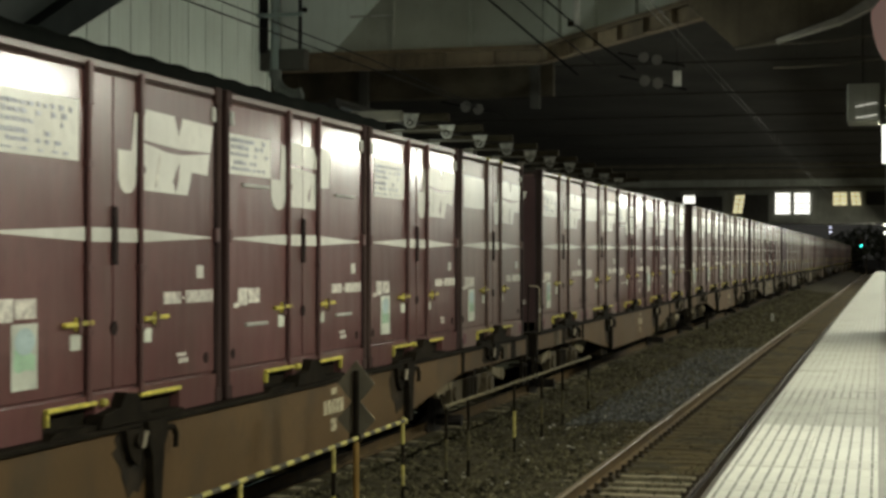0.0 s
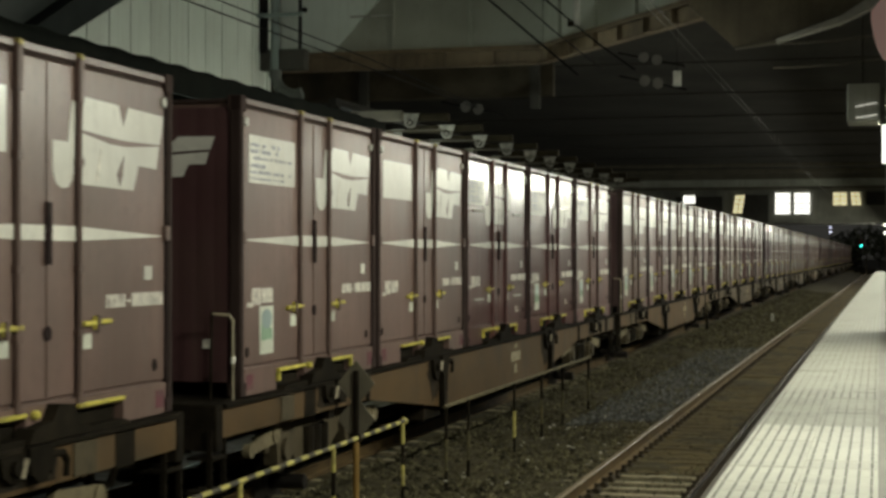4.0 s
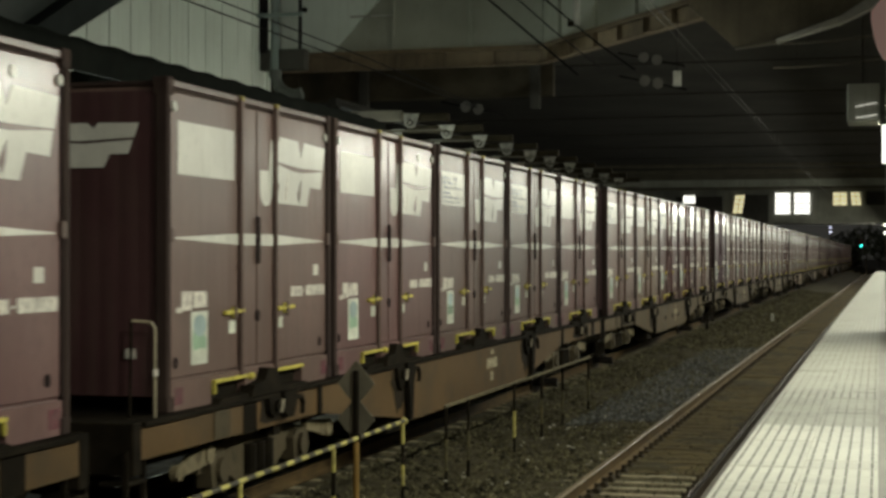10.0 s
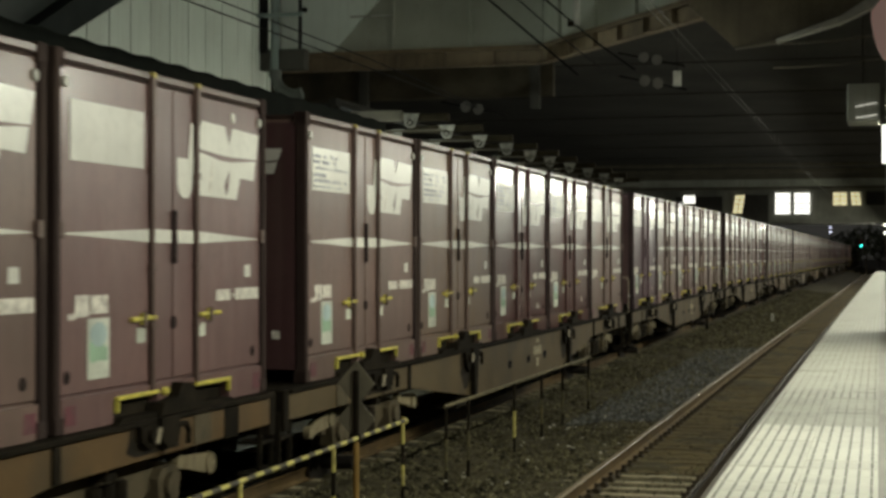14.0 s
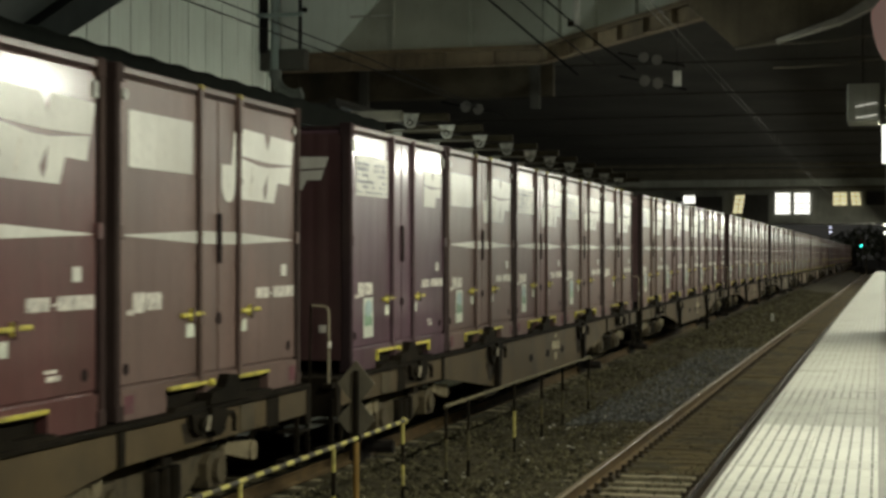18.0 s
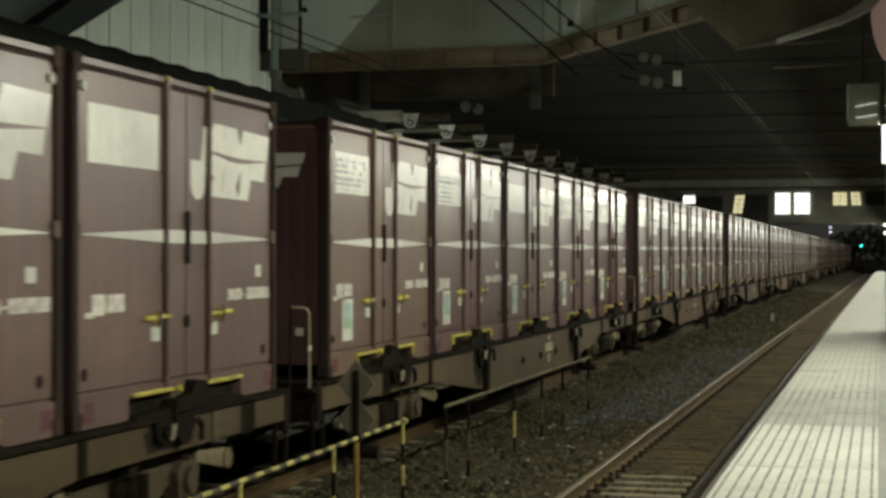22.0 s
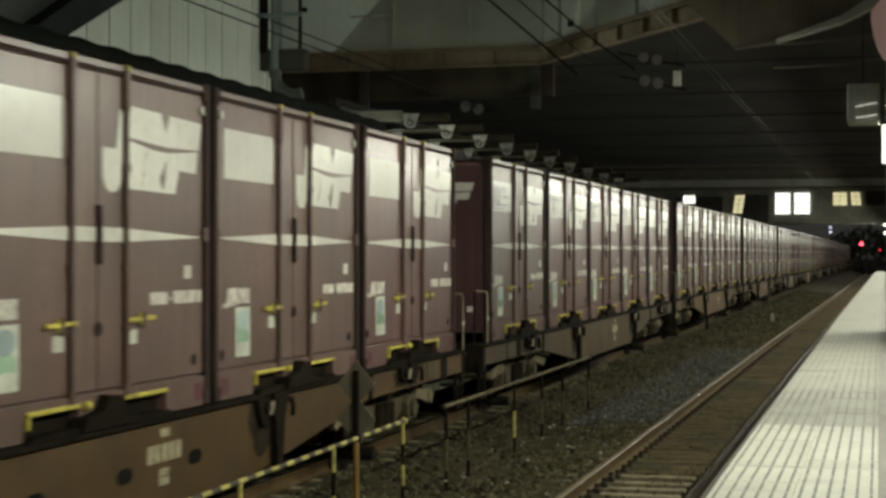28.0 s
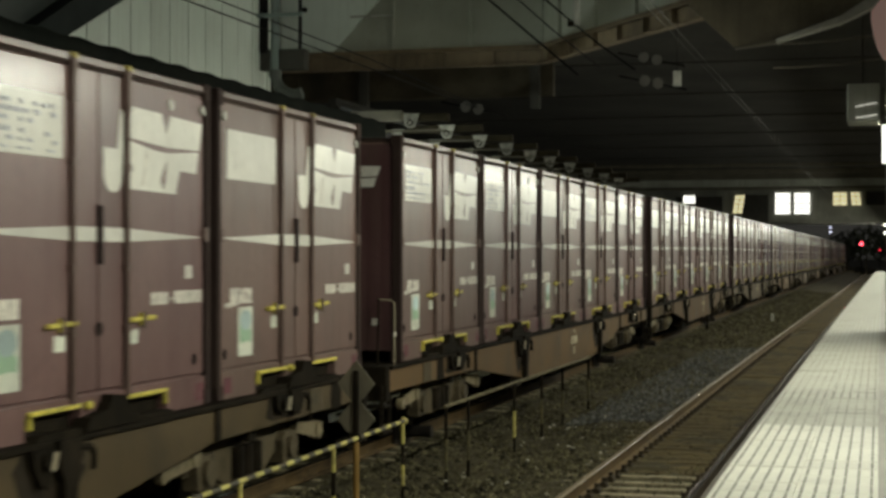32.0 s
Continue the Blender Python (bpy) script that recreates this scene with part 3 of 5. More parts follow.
# pale clad wall beyond the tracks
clad = empty("clad_wall")
tagged(clad, "pale green-white panelled wall beyond the far track", "wall", kind="structure")
WX, WY1 = -12.3, 31.85
bm = B()
box(bm, WX - 0.15, WX, 14.0, WY1, 1.0, 11.0)
part("backing", bm, CABLE, clad)
me = mesh_of("wall_panel", box(B(), WX, WX + 0.035, 0.019, 0.781, 1.0, 11.0, 0.006), CLAD)
for i in range(22):
    o = new("wall_panel", me)
    o.parent = clad
    o.matrix_local = pose(rng.normal(0, 0.002), WY1 - 0.8 * (i + 1), 0)
part("corner_trim", box(B(), WX - 0.02, WX + 0.06, WY1, WY1 + 0.16, 1.0, 11.0), CLAD, clad)

# platform roof beyond the freight train, with a corrugated eave
shed = empty("opposite_canopy")
tagged(shed, "dark corrugated roof over the opposite platform", "canopy", kind="structure")
bm = B()
ys = np.arange(4.0, 29.6, 0.09)
ring = []
for y in ys:
    w = 0.013 * math.sin(y * 2 * math.pi / 0.95)
    ring.append([bm.verts.new(p) for p in ((-9.0, y, 4.71 + w), (-11.2, y, 4.92 + w), (-11.2, y, 4.89 + w), (-9.0, y, 4.66))])
for a, c in zip(ring, ring[1:]):
    for i in range(4):
        bm.faces.new((a[i], c[i], c[(i + 1) % 4], a[(i + 1) % 4]))
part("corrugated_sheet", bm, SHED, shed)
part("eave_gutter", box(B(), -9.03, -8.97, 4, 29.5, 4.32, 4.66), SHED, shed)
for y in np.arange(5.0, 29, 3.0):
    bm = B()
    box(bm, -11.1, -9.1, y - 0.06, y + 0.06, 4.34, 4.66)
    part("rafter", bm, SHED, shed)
part("opposite_platform", box(B(), -12.2, -9.0, 2, 110, -0.42, 0.9), PLAT, shed, "dim concrete opposite platform")

# sloping roof steel, high beyond the canopy
roof = empty("sloping_roof_steel")
tagged(roof, "grey-green sloping steel roof edge above the far canopy", "roof", kind="structure")
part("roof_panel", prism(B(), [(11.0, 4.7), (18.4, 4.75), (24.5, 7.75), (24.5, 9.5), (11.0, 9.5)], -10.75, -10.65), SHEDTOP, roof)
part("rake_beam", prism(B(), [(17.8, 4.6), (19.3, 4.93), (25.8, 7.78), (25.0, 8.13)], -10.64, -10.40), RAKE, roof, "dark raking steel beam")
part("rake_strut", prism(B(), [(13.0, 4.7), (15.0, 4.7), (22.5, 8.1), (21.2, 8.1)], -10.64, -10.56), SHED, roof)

# pipes and post at the corner of the clad wall
pipes = empty("drain_pipes")
tagged(pipes, "teal-grey drain pipes and black post at the wall corner", "pipe", kind="structure")
part("black_post", box(B(), -12.26, -12.10, 31.40, 31.52, 6.35, 9.5), CABLE, pipes)
part("drain_pipe", rod(B(), (-11.94, 31.49, 5.9), (-11.94, 31.49, 9.5), 0.10, 12), PIPE, pipes)
bm = B()
for i in range(7):
    a0, a1 = i * 0.28, (i + 1) * 0.28
    rod(bm, (-11.94 + 0.42 * (1 - math.cos(a0)), 31.5, 5.9 - 0.42 * math.sin(a0)), (-11.94 + 0.42 * (1 - math.cos(a1)), 31.5, 5.9 - 0.42 * math.sin(a1)), 0.12, 10)
part("pipe_elbow", bm, SHADED_PIPE, pipes)
part("pipe_collar", rod(B(), (-11.94, 31.49, 5.86), (-11.94, 31.49, 6.0), 0.135, 12), SHADED_PIPE, pipes)
part("thin_post", box(B(), -11.48, -11.42, 31.6, 31.66, 6.4, 9.5), CABLE, pipes)
bm = B()
bmesh.ops.create_icosphere(bm, subdivisions=2, radius=0.06, matrix=pose(-11.34, 31.6, 7.23))
part("junction_ball", bm, CABLE, pipes)
part("cross_rail", rod(B(), (-12.3, 31.3, 7.10), (-11.3, 31.3, 7.10), 0.045, 8), PIPE, pipes)
part("corner_bracket", box(B(), -12.3, -11.3, 31.45, 31.75, 6.0, 6.42), DARK, pipes)

# lighter stair side wall behind the bridge's glazing line
stair = empty("stair_side_wall")
tagged(stair, "pale grey stair wall with a slanting upper edge", "wall", kind="structure")
part("stair_panel", prism(B(), [(0.0, 6.98), (1.30, 6.98), (2.70, 8.4), (3.6, 9.4), (0.0, 9.4)], -0.045, 0.035, "y"), CLAD, stair).matrix_local = pose(-13.6, 36.3, 0, 0, 0, -1.8)
part("wall_ledge", box(B(), 1.75, 2.75, -0.10, 0.035, 7.74, 7.775), PALE, stair).matrix_local = pose(-13.6, 36.3, 0, 0, 0, -1.8)

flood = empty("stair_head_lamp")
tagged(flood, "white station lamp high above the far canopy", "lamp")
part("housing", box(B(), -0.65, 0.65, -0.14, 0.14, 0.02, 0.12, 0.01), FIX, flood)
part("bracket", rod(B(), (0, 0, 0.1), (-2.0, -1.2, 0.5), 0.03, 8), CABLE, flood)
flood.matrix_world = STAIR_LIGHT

# beams and bracket lamps over the opposite platform
CUP = mat("dusty_pale_bracket", (0.27, 0.265, 0.22), rough=0.6, vary=0.35, scale=8.0, dirt=(0.08, 0.075, 0.06), dirt_amount=0.7, dirt_scale=9.0)
bk = empty("bracket_lamp")
tagged(bk, "olive ceiling beam with a pale vee bracket, over the opposite platform", "ceiling lamp", "bracket lamps")
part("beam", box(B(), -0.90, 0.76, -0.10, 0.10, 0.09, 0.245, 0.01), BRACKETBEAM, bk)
bm = B()
prism(bm, [(-0.18, 0.25), (0.18, 0.25), (0.10, 0.0), (0.05, -0.045), (-0.05, -0.045), (-0.10, 0.0)], -0.14, -0.105, "y")
part("vee_bracket", bm, CUP, bk, "pale vee-shaped bracket")
bm = B()
prism(bm, [(-0.40, -0.06), (-0.14, -0.06), (-0.20, -0.22), (-0.24, -0.26), (-0.30, -0.26), (-0.34, -0.22)], -0.13, -0.10, "y")
part("lower_bracket", bm, CUP, bk, "smaller pale bracket below")
bm = B()
for i in range(12):
    a0, a1 = math.pi * 2 * i / 12, math.pi * 2 * (i + 1) / 12
    rod(bm, (0.055 * math.cos(a0), -0.16, 0.06 + 0.055 * math.sin(a0)), (0.055 * math.cos(a1), -0.16, 0.06 + 0.055 * math.sin(a1)), 0.014, 5)
part("lamp_ring", bm, BLACK, bk)
part("conduit", rod(B(), (-0.95, -0.16, -0.10), (0.75, -0.16, -0.10), 0.02, 6), BEAM, bk)
BY = [31.25, 34.1, 37.1, 39.95, 42.8, 45.5, 48.6, 51.8, 55.0, 58.2]
bk.matrix_world = pose(-8.95, BY[0], 4.76)
for y in BY[1:]:
    copy_thing(bk, pose(-8.95, y, 4.76))
bm = B()
box(bm, -9.92, -8.9, 30.3, 30.5, 4.80, 5.004, 0.01)
part("carrier_beam", box(B(), -9.93, -9.78, 29.0, 60.0, 5.005, 5.13), DARK, shed)
for y in (29.2, 40.0, 50.0, 59.8):
    part("carrier_post", box(B(), -9.93, -9.78, y - 0.08, y + 0.08, 0.9, 5.005), DARK, shed)
plain = new("plain_ceiling_beam", mesh_of("plain_ceiling_beam", bm, BEAM))
tagged(plain, "olive steel ceiling beam over the opposite platform", "beam", kind="structure")

# conduits slung under the deck beside the platform
conduits = empty("slung_conduits")
tagged(conduits, "thin pale conduits slung under the bridge deck", "conduit", kind="structure")
for pts in (((-1.5, 26.0, 5.49), (-1.0, 26.0, 5.495), (-0.6, 26.0, 5.51), (-0.06, 26.0, 5.57), (0.9, 26.0, 5.72)),
            ((-1.7, 28.0, 5.34), (-1.3, 28.0, 5.34), (-0.6, 28.0, 5.37), (0.15, 28.0, 5.45), (1.1, 28.0, 5.60))):
    bm = B()
    for a, b in zip(pts, pts[1:]):
        rod(bm, a, b, 0.016, 6)
    part("conduit", bm, BEAM, conduits)
    x, y, z = pts[1]
    part("conduit_hanger", rod(B(), (x, y, z), (x, y, 7.15), 0.008, 6), DARK, conduits)
    x, y, z = pts[-1]
    part("conduit_hanger", rod(B(), (x, y, z), (x, y, 7.15), 0.008, 6), DARK, conduits)

# overhead line
wires = empty("overhead_wires")
tagged(wires, "overhead contact wires strung along the tracks", "wire", kind="structure")


def line(p, r, material=WIRE):
    bm = B()
    for a, b in zip(p, p[1:]):
        rod(bm, a, b, r, 6)
    return part("wire", bm, material, wires)


line([(NEAR_X + bend(y), y, 4.60 + 0.0016 * y) for y in (8.0, 16, 24, 30, 45, 60, 80, 100, 140, 200, 260)], 0.0035)
line([(NEAR_X + bend(y), y, 4.70 + 0.0016 * y) for y in (8.0, 16, 24, 30, 45, 60, 80, 100, 140, 200, 260)], 0.0045)
line([(TRAIN_X + bend(y), y, 4.57) for y in (8.0, 12, 16, 20)] + [(-7.1, 29.2, 4.90)], 0.009, CABLE)
line([(TRAIN_X + bend(y), y, 4.69) for y in (8.0, 12, 16, 20)] + [(-7.1, 29.2, 4.94)], 0.008, CABLE)
line([(-4.55, 19.0, 5.6), (-4.35, 22.5, 5.30), (-4.3, 26.0, 5.2)], 0.010, CABLE)
line([(-7.3, 29.1, 7.25), (-5.95, 29.46, 6.06), (-5.3, 29.6, 5.5)], 0.020, CABLE)
line([(-6.3, 29.3, 7.25), (-4.99, 29.7, 6.11), (-4.3, 29.9, 5.6)], 0.018, CABLE)


def insulator(x, y, z):
    o = empty("insulator", pose(x, y, z))
    tagged(o, "dull porcelain disc insulators on the overhead line", "insulator", "insulators")
    for i in range(2):
        bm = B()
        rod(bm, (0.24 * i, -0.04, -0.055 * i), (0.24 * i, 0.05, -0.055 * i), 0.10, 16, 0.06)
        rod(bm, (0.24 * i, 0.05, -0.055 * i), (0.24 * i, 0.16, -0.055 * i), 0.04, 10)
        part("disc", bm, PORC, o)
    part("pin", rod(B(), (-0.5, 0.10, 0.11), (0.75, 0.10, -0.17), 0.018, 6), CABLE, o)


insulator(-4.14, 29.94, 5.83)
insulator(-4.12, 29.95, 5.40)
insulator(-7.3, 29.1, 4.92)
plate = empty("hanging_plate", pose(-3.54, 30.0, 5.43))
tagged(plate, "small pale rectangular plate hung on the overhead line", "sign")
part("plate", box(B(), -0.075, 0.075, -0.01, 0.01, -0.14, 0.14, 0.006), PALE, plate)
part("hanger", rod(B(), (0, 0, 0.14), (0, 0, 1.2), 0.008, 6), CABLE, plate)
tube = empty("white_conduit", pose(-5.34, 29.6, 6.42))
tagged(tube, "short white conduit hanging below the bridge wall", "conduit")
part("conduit", rod(B(), (0, 0, 0), (0, 0, 2.5), 0.07, 10), PALE, tube)
part("end_cap", box(B(), -0.16, -0.02, -0.06, 0.06, -0.02, 0.08, 0.01), BLACK, tube)

# ---- far bridge with lit windows ----
far = empty("far_bridge")
tagged(far, "dark footbridge across the tracks with lit windows", "building", kind="structure")
FY = 117.0
FARWALL = mat("grimy_far_wall", (0.17, 0.17, 0.14), rough=0.8, vary=0.3, scale=0.5, dirt=(0.07, 0.068, 0.055), dirt_amount=0.7, dirt_scale=0.4, streak=0.5)
part("bridge_wall", box(B(), -40, 14, FY, FY + 4.0, 4.55, 8.6), FARWALL, far, "dim grey wall of the far bridge")
part("parapet_beam", box(B(), -40, 14, FY - 0.5, FY, 6.95, 7.9), BEAM, far)
part("pier", box(B(), -17.0, -15.5, FY, FY + 4, -0.42, 4.55), CONC, far)
part("pier", box(B(), 2.2, 3.4, FY, FY + 4, -0.42, 4.55), CONC, far)
part("dark_bay", box(B(), -9.2, -7.4, FY - 0.12, FY - 0.01, 4.6, 6.6), DARK, far)
part("dark_bay", box(B(), -13.9, -10.6, FY - 0.12, FY - 0.01, 4.6, 6.5), DARK, far)
part("dark_bay", box(B(), -0.75, 0.6, FY - 0.12, FY - 0.01, 5.8, 6.75), DARK, far)


def lit_window(x0, x1, z0, z1, m, rows, cols, shear=0.0):
    w = empty("window", pose(0, FY - 0.14, 0))
    w.parent = far
    bm = B()
    prism(bm, [(x0, z0), (x1, z0), (x1 + shear, z1), (x0 + shear, z1)], 0.0, 0.05, "y")
    o = new("pane", mesh_of("pane", bm, m))
    o.parent = w
    bm = B()
    for i in range(rows + 1):
        z = z0 + (z1 - z0) * i / rows
        box(bm, x0 - 0.03, x1 + 0.03 + shear, -0.05, -0.003, z - 0.022, z + 0.022)
    for i in range(cols + 1):
        x = x0 + (x1 - x0) * i / cols
        prism(bm, [(x - 0.025, z0), (x + 0.025, z0), (x + 0.025 + shear, z1), (x - 0.025 + shear, z1)], -0.05, -0.003, "y")
    o = new("window_frame", mesh_of("window_frame", bm, DARK))
    o.parent = w


lit_window(-6.94, -5.86, 5.2, 6.71, LITWIN, 4, 1)
lit_window(-5.63, -4.52, 5.2, 6.71, LITWIN, 4, 2)
lit_window(-2.98, -2.02, 5.79, 6.71, LITWIN2, 3, 2)
lit_window(-1.71, -1.05, 5.79, 6.71, LITWIN2, 3, 2, -0.1)
lit_window(-9.9, -9.2, 5.28, 6.59, LITWIN2, 4, 2, 0.2)
lit_window(-13.37, -12.5, 5.99, 6.59, LITWIN, 1, 3)

# ---- things at the platform's outer end ----
board = empty("hanging_equipment_box", pose(-0.2, 24.8, 4.38))
tagged(board, "grey equipment box hung over the platform with two bright strips", "equipment box")
part("case", box(B(), -0.22, 0.24, -0.5, 0.5, -0.26, 0.28, 0.02), CONC, board)
for z in (-0.055, -0.225):
    part("bright_strip", prism(B(), [(-0.10, z), (0.20, z + 0.045), (0.20, z + 0.053), (-0.10, z + 0.008)], -0.53, -0.505, "y"), STRIP, board, "thin glowing strip")
part("hanger", rod(B(), (0, 0, 0.28), (0, 0, 2.8), 0.012, 6), DARK, board)
column = empty("platform_column", pose(0.52, 24.5, 0))
tagged(column, "grey steel column standing on the platform with a lit sign", "column")
part("shaft", box(B(), -0.40, -0.10, -0.2, 0.2, PLAT_Z - 0.006, 7.15, 0.02), BEAM, column)
part("lit_sign", box(B(), -0.45, -0.25, -0.26, -0.205, 3.50, 4.05, 0.01), LITWIN, column, "glowing white sign panel")
# The board's glow is added in place of lamp light that misses it.
part("red_board", prism(B(), [(-0.60, 6.0), (-0.60, 5.55), (-0.56, 5.32), (-0.50, 5.12), (-0.42, 4.98), (-0.2, 4.95), (-0.2, 6.0)], -0.30, -0.21, "y"), glow("dim_backlit_red", (1.0, 0.66, 0.60), 0.07), column, "faded red rounded board with an added dim glow")
cab = empty("platform_cabinet", pose(0.43, 12.1, PLAT_Z - 0.006))
tagged(cab, "dark grey box on the platform", "cabinet")
part("body", box(B(), -0.32, 0.35, -0.25, 0.8, 0, 0.10, 0.01), CONC, cab)

SOFFIT_PAINT = mat("brown_soffit_paint", (0.16, 0.137, 0.088), rough=0.75, vary=0.35, scale=1.5, dirt=(0.04, 0.034, 0.022), dirt_amount=0.7, dirt_scale=1.3, streak=0.3)
soffit = empty("soffit_beam")
tagged(soffit, "pale brown bent soffit beam under the bridge", "beam", kind="structure")
SOF = [(-1.94, 23.2, 5.09), (-1.36, 23.2, 5.15), (-0.49, 23.2, 5.39), (-0.07, 23.2, 5.58), (0.14, 23.2, 5.84)]
for k, (a, b) in enumerate(zip(SOF, SOF[1:])):
    bm = prism(B(), [(a[0], a[2]), (b[0], b[2]), (b[0], b[2] + (0.05, 0.10, 0.17, 0.20)[k]), (a[0], a[2] + (0.02, 0.05, 0.10, 0.17)[k])], a[1], a[1] + 0.25, "y")
    # The pale colour replaces lamp light that does not reach these pieces.
    part("soffit_piece", bm, (BEAM, PALE, PALE, PALE)[k], soffit)
part("drop_panel", prism(B(), [(-2.6, 5.75), (-1.94, 5.12), (-1.36, 5.19), (-0.49, 5.46), (-0.07, 5.66), (0.14, 5.93), (0.14, 6.4), (-2.6, 6.4)], 23.46, 23.56, "y"), SOFFIT_PAINT, soffit)

# ---- signals far up the line ----
def half_lamp(name, m, parent, z, r=0.21):
    """A drum whose one side glows; turned about the upright, it shows or hides its light."""
    bm = B()
    bmesh.ops.create_uvsphere(bm, u_segments=16, v_segments=8, radius=r)
    for f in bm.faces:
        f.material_index = 1 if f.calc_center_median().y > 0.01 else 0
    o = part(name, bm, m, parent, "", (BLACK,))
    o.matrix_local = pose(0, 0, z)
    return o


signal = empty("railway_signal", pose(-2.02, 221.9, 0))
tagged(signal, "railway colour light signal up the line, green then red", "signal")
part("post", rod(B(), (0, 0.2, -0.42), (0, 0.2, 4.4), 0.07, 8), BLACK, signal)
part("head", box(B(), -0.2, 0.2, 0.13, 0.3, 3.4, 4.4, 0.03), BLACK, signal)
green_lamp = half_lamp("green_lamp", GREEN, signal, 3.74, 0.15)
red_lamp = half_lamp("red_lamp", RED, signal, 3.98)
dwarf = empty("stop_signal", pose(0.36, 226.0, 0))
tagged(dwarf, "dim red lamp beyond the platform end", "signal")
part("post", rod(B(), (0, 0.2, -0.42), (0, 0.2, 3.3), 0.05, 8), BLACK, dwarf)
far_red = half_lamp("red_lamp", glow("faint_red_lamp", (1.0, 0.03, 0.06), 0.7), dwarf, 3.17, 0.16)
gantry = empty("signal_gantry", pose(-5.93, 220.9, 0))
tagged(gantry, "far post with two small blue-white lamps", "signal")
part("post", rod(B(), (0, 0.2, -0.42), (0, 0.2, 6.6), 0.07, 8), BLACK, gantry)
for z in (5.55, 6.15):
    bm = B()
    bmesh.ops.create_uvsphere(bm, u_segments=12, v_segments=8, radius=0.16, matrix=pose(0, 0, z))
    part("lamp", bm, BLUEWHITE, gantry)
yard = empty("yard_lamp", pose(YARD[0][0], YARD[0][1], 0))
tagged(yard, "tall lamp post with a bright lamp beside the line", "lamp", "yard lamps")
part("post", rod(B(), (0, 0.35, -0.42), (0, 0.35, 5.9), 0.06, 8), BLACK, yard)
part("arm", rod(B(), (0, 0.35, 5.85), (0, -0.1, 5.85), 0.03, 8), BLACK, yard)
bm = B()
bmesh.ops.create_uvsphere(bm, u_segments=12, v_segments=8, radius=0.10, matrix=pose(0, -0.1, 5.78))
part("lamp", bm, WARMLAMP, yard)
for x, y, z in YARD[1:]:
    copy_thing(yard, pose(x, y, 0))
twin = empty("twin_lamp_post", pose(0.75, 160.0, 0))
tagged(twin, "far lamp post with two bright lamps past the platform", "lamp")
part("post", rod(B(), (0, 0.2, -0.42), (0, 0.2, 5.6), 0.06, 8), BLACK, twin)
for z, r in ((5.3, 0.16), (4.5, 0.12)):
    bm = B()
    bmesh.ops.create_uvsphere(bm, u_segments=12, v_segments=8, radius=r, matrix=pose(0, 0, z))
    part("lamp", bm, WARMLAMP, twin)
LEAF = mat("dark_foliage", (0.030, 0.036, 0.020), rough=0.8, vary=0.4, scale=2.0, dirt_amount=0.2, bump=0, spec=0.15)
BARK = mat("dark_bark", (0.045, 0.035, 0.025), rough=0.9, vary=0.3, scale=4.0)


def far_tree(x, y, h, wide, seed):
    """A bushy tree: tapered trunk, five limbs and a loose crown of small leaf clumps."""
    r = np.random.default_rng(seed)
    t = empty("tree", pose(x, y, -0.42))
    tagged(t, "dark leafy tree beyond the end of the tracks", "tree", "trees up the line")
    bm = rod(B(), (0, 0, 0), (0.1, 0, h * 0.6), 0.17, 8, 0.07)
    for k in range(5):
        a = 1.26 * k + r.uniform(0, 0.6)
        rod(bm, (0.04, 0, h * (0.30 + 0.05 * k)), (wide * 0.6 * math.cos(a), wide * 0.6 * math.sin(a), h * (0.55 + 0.06 * k)), 0.07, 6, 0.02)
    part("trunk", bm, BARK, t)
    n = 520
    a, q, e = r.uniform(0, 6.283, n), r.uniform(0.25, 1.0, n) ** 0.6, r.uniform(-1, 1, n)
    lump = 1 + 0.22 * np.sin(3 * a + seed) + 0.15 * np.sin(5 * e + a)
    rad = wide * q * np.sqrt(1 - e * e * 0.9) * lump
    c = np.stack([rad * np.cos(a), rad * np.sin(a), h * 0.64 + h * 0.36 * e * q], -1)
    v = (c[:, None, :] + r.normal(0, 0.17, (n, 4, 3))).reshape(-1, 3)
    i = np.arange(n)[:, None] * 4
    f = np.concatenate([i + [0, 1, 2], i + [0, 2, 3], i + [1, 3, 2]])
    me = bpy.data.meshes.new("crown")
    me.from_pydata(v.tolist(), [], f.tolist())
    me.materials.append(LEAF)
    o = new("crown", me)
    o.parent = t


for k, (x, y, h, wide) in enumerate(((-7.5, 252.0, 5.2, 2.6), (-4.4, 256.0, 6.6, 2.8), (-1.6, 250.0, 7.6, 2.9), (1.4, 254.0, 7.0, 2.7), (4.4, 251.0, 6.3, 2.8), (7.5, 256.0, 7.2, 3.0), (-10.8, 258.0, 6.0, 2.7))):
    far_tree(x, y, h, wide, 40 + k)
stake = empty("track_marker", pose(-3.9 + bend(60), 60.3, 0))
tagged(stake, "short pale marker stake in the ballast", "marker")
part("stake", box(B(), -0.04, 0.04, -0.03, 0.03, -0.25, 0.12, 0.005), PALE, stake)
stake2 = empty("track_marker", pose(-5.0, 50.0, 0))
tagged(stake2, "dark wooden marker post beside the freight track", "marker")
part("stake", box(B(), -0.04, 0.04, -0.04, 0.04, -0.25, 0.45, 0.005), BLACK, stake2)

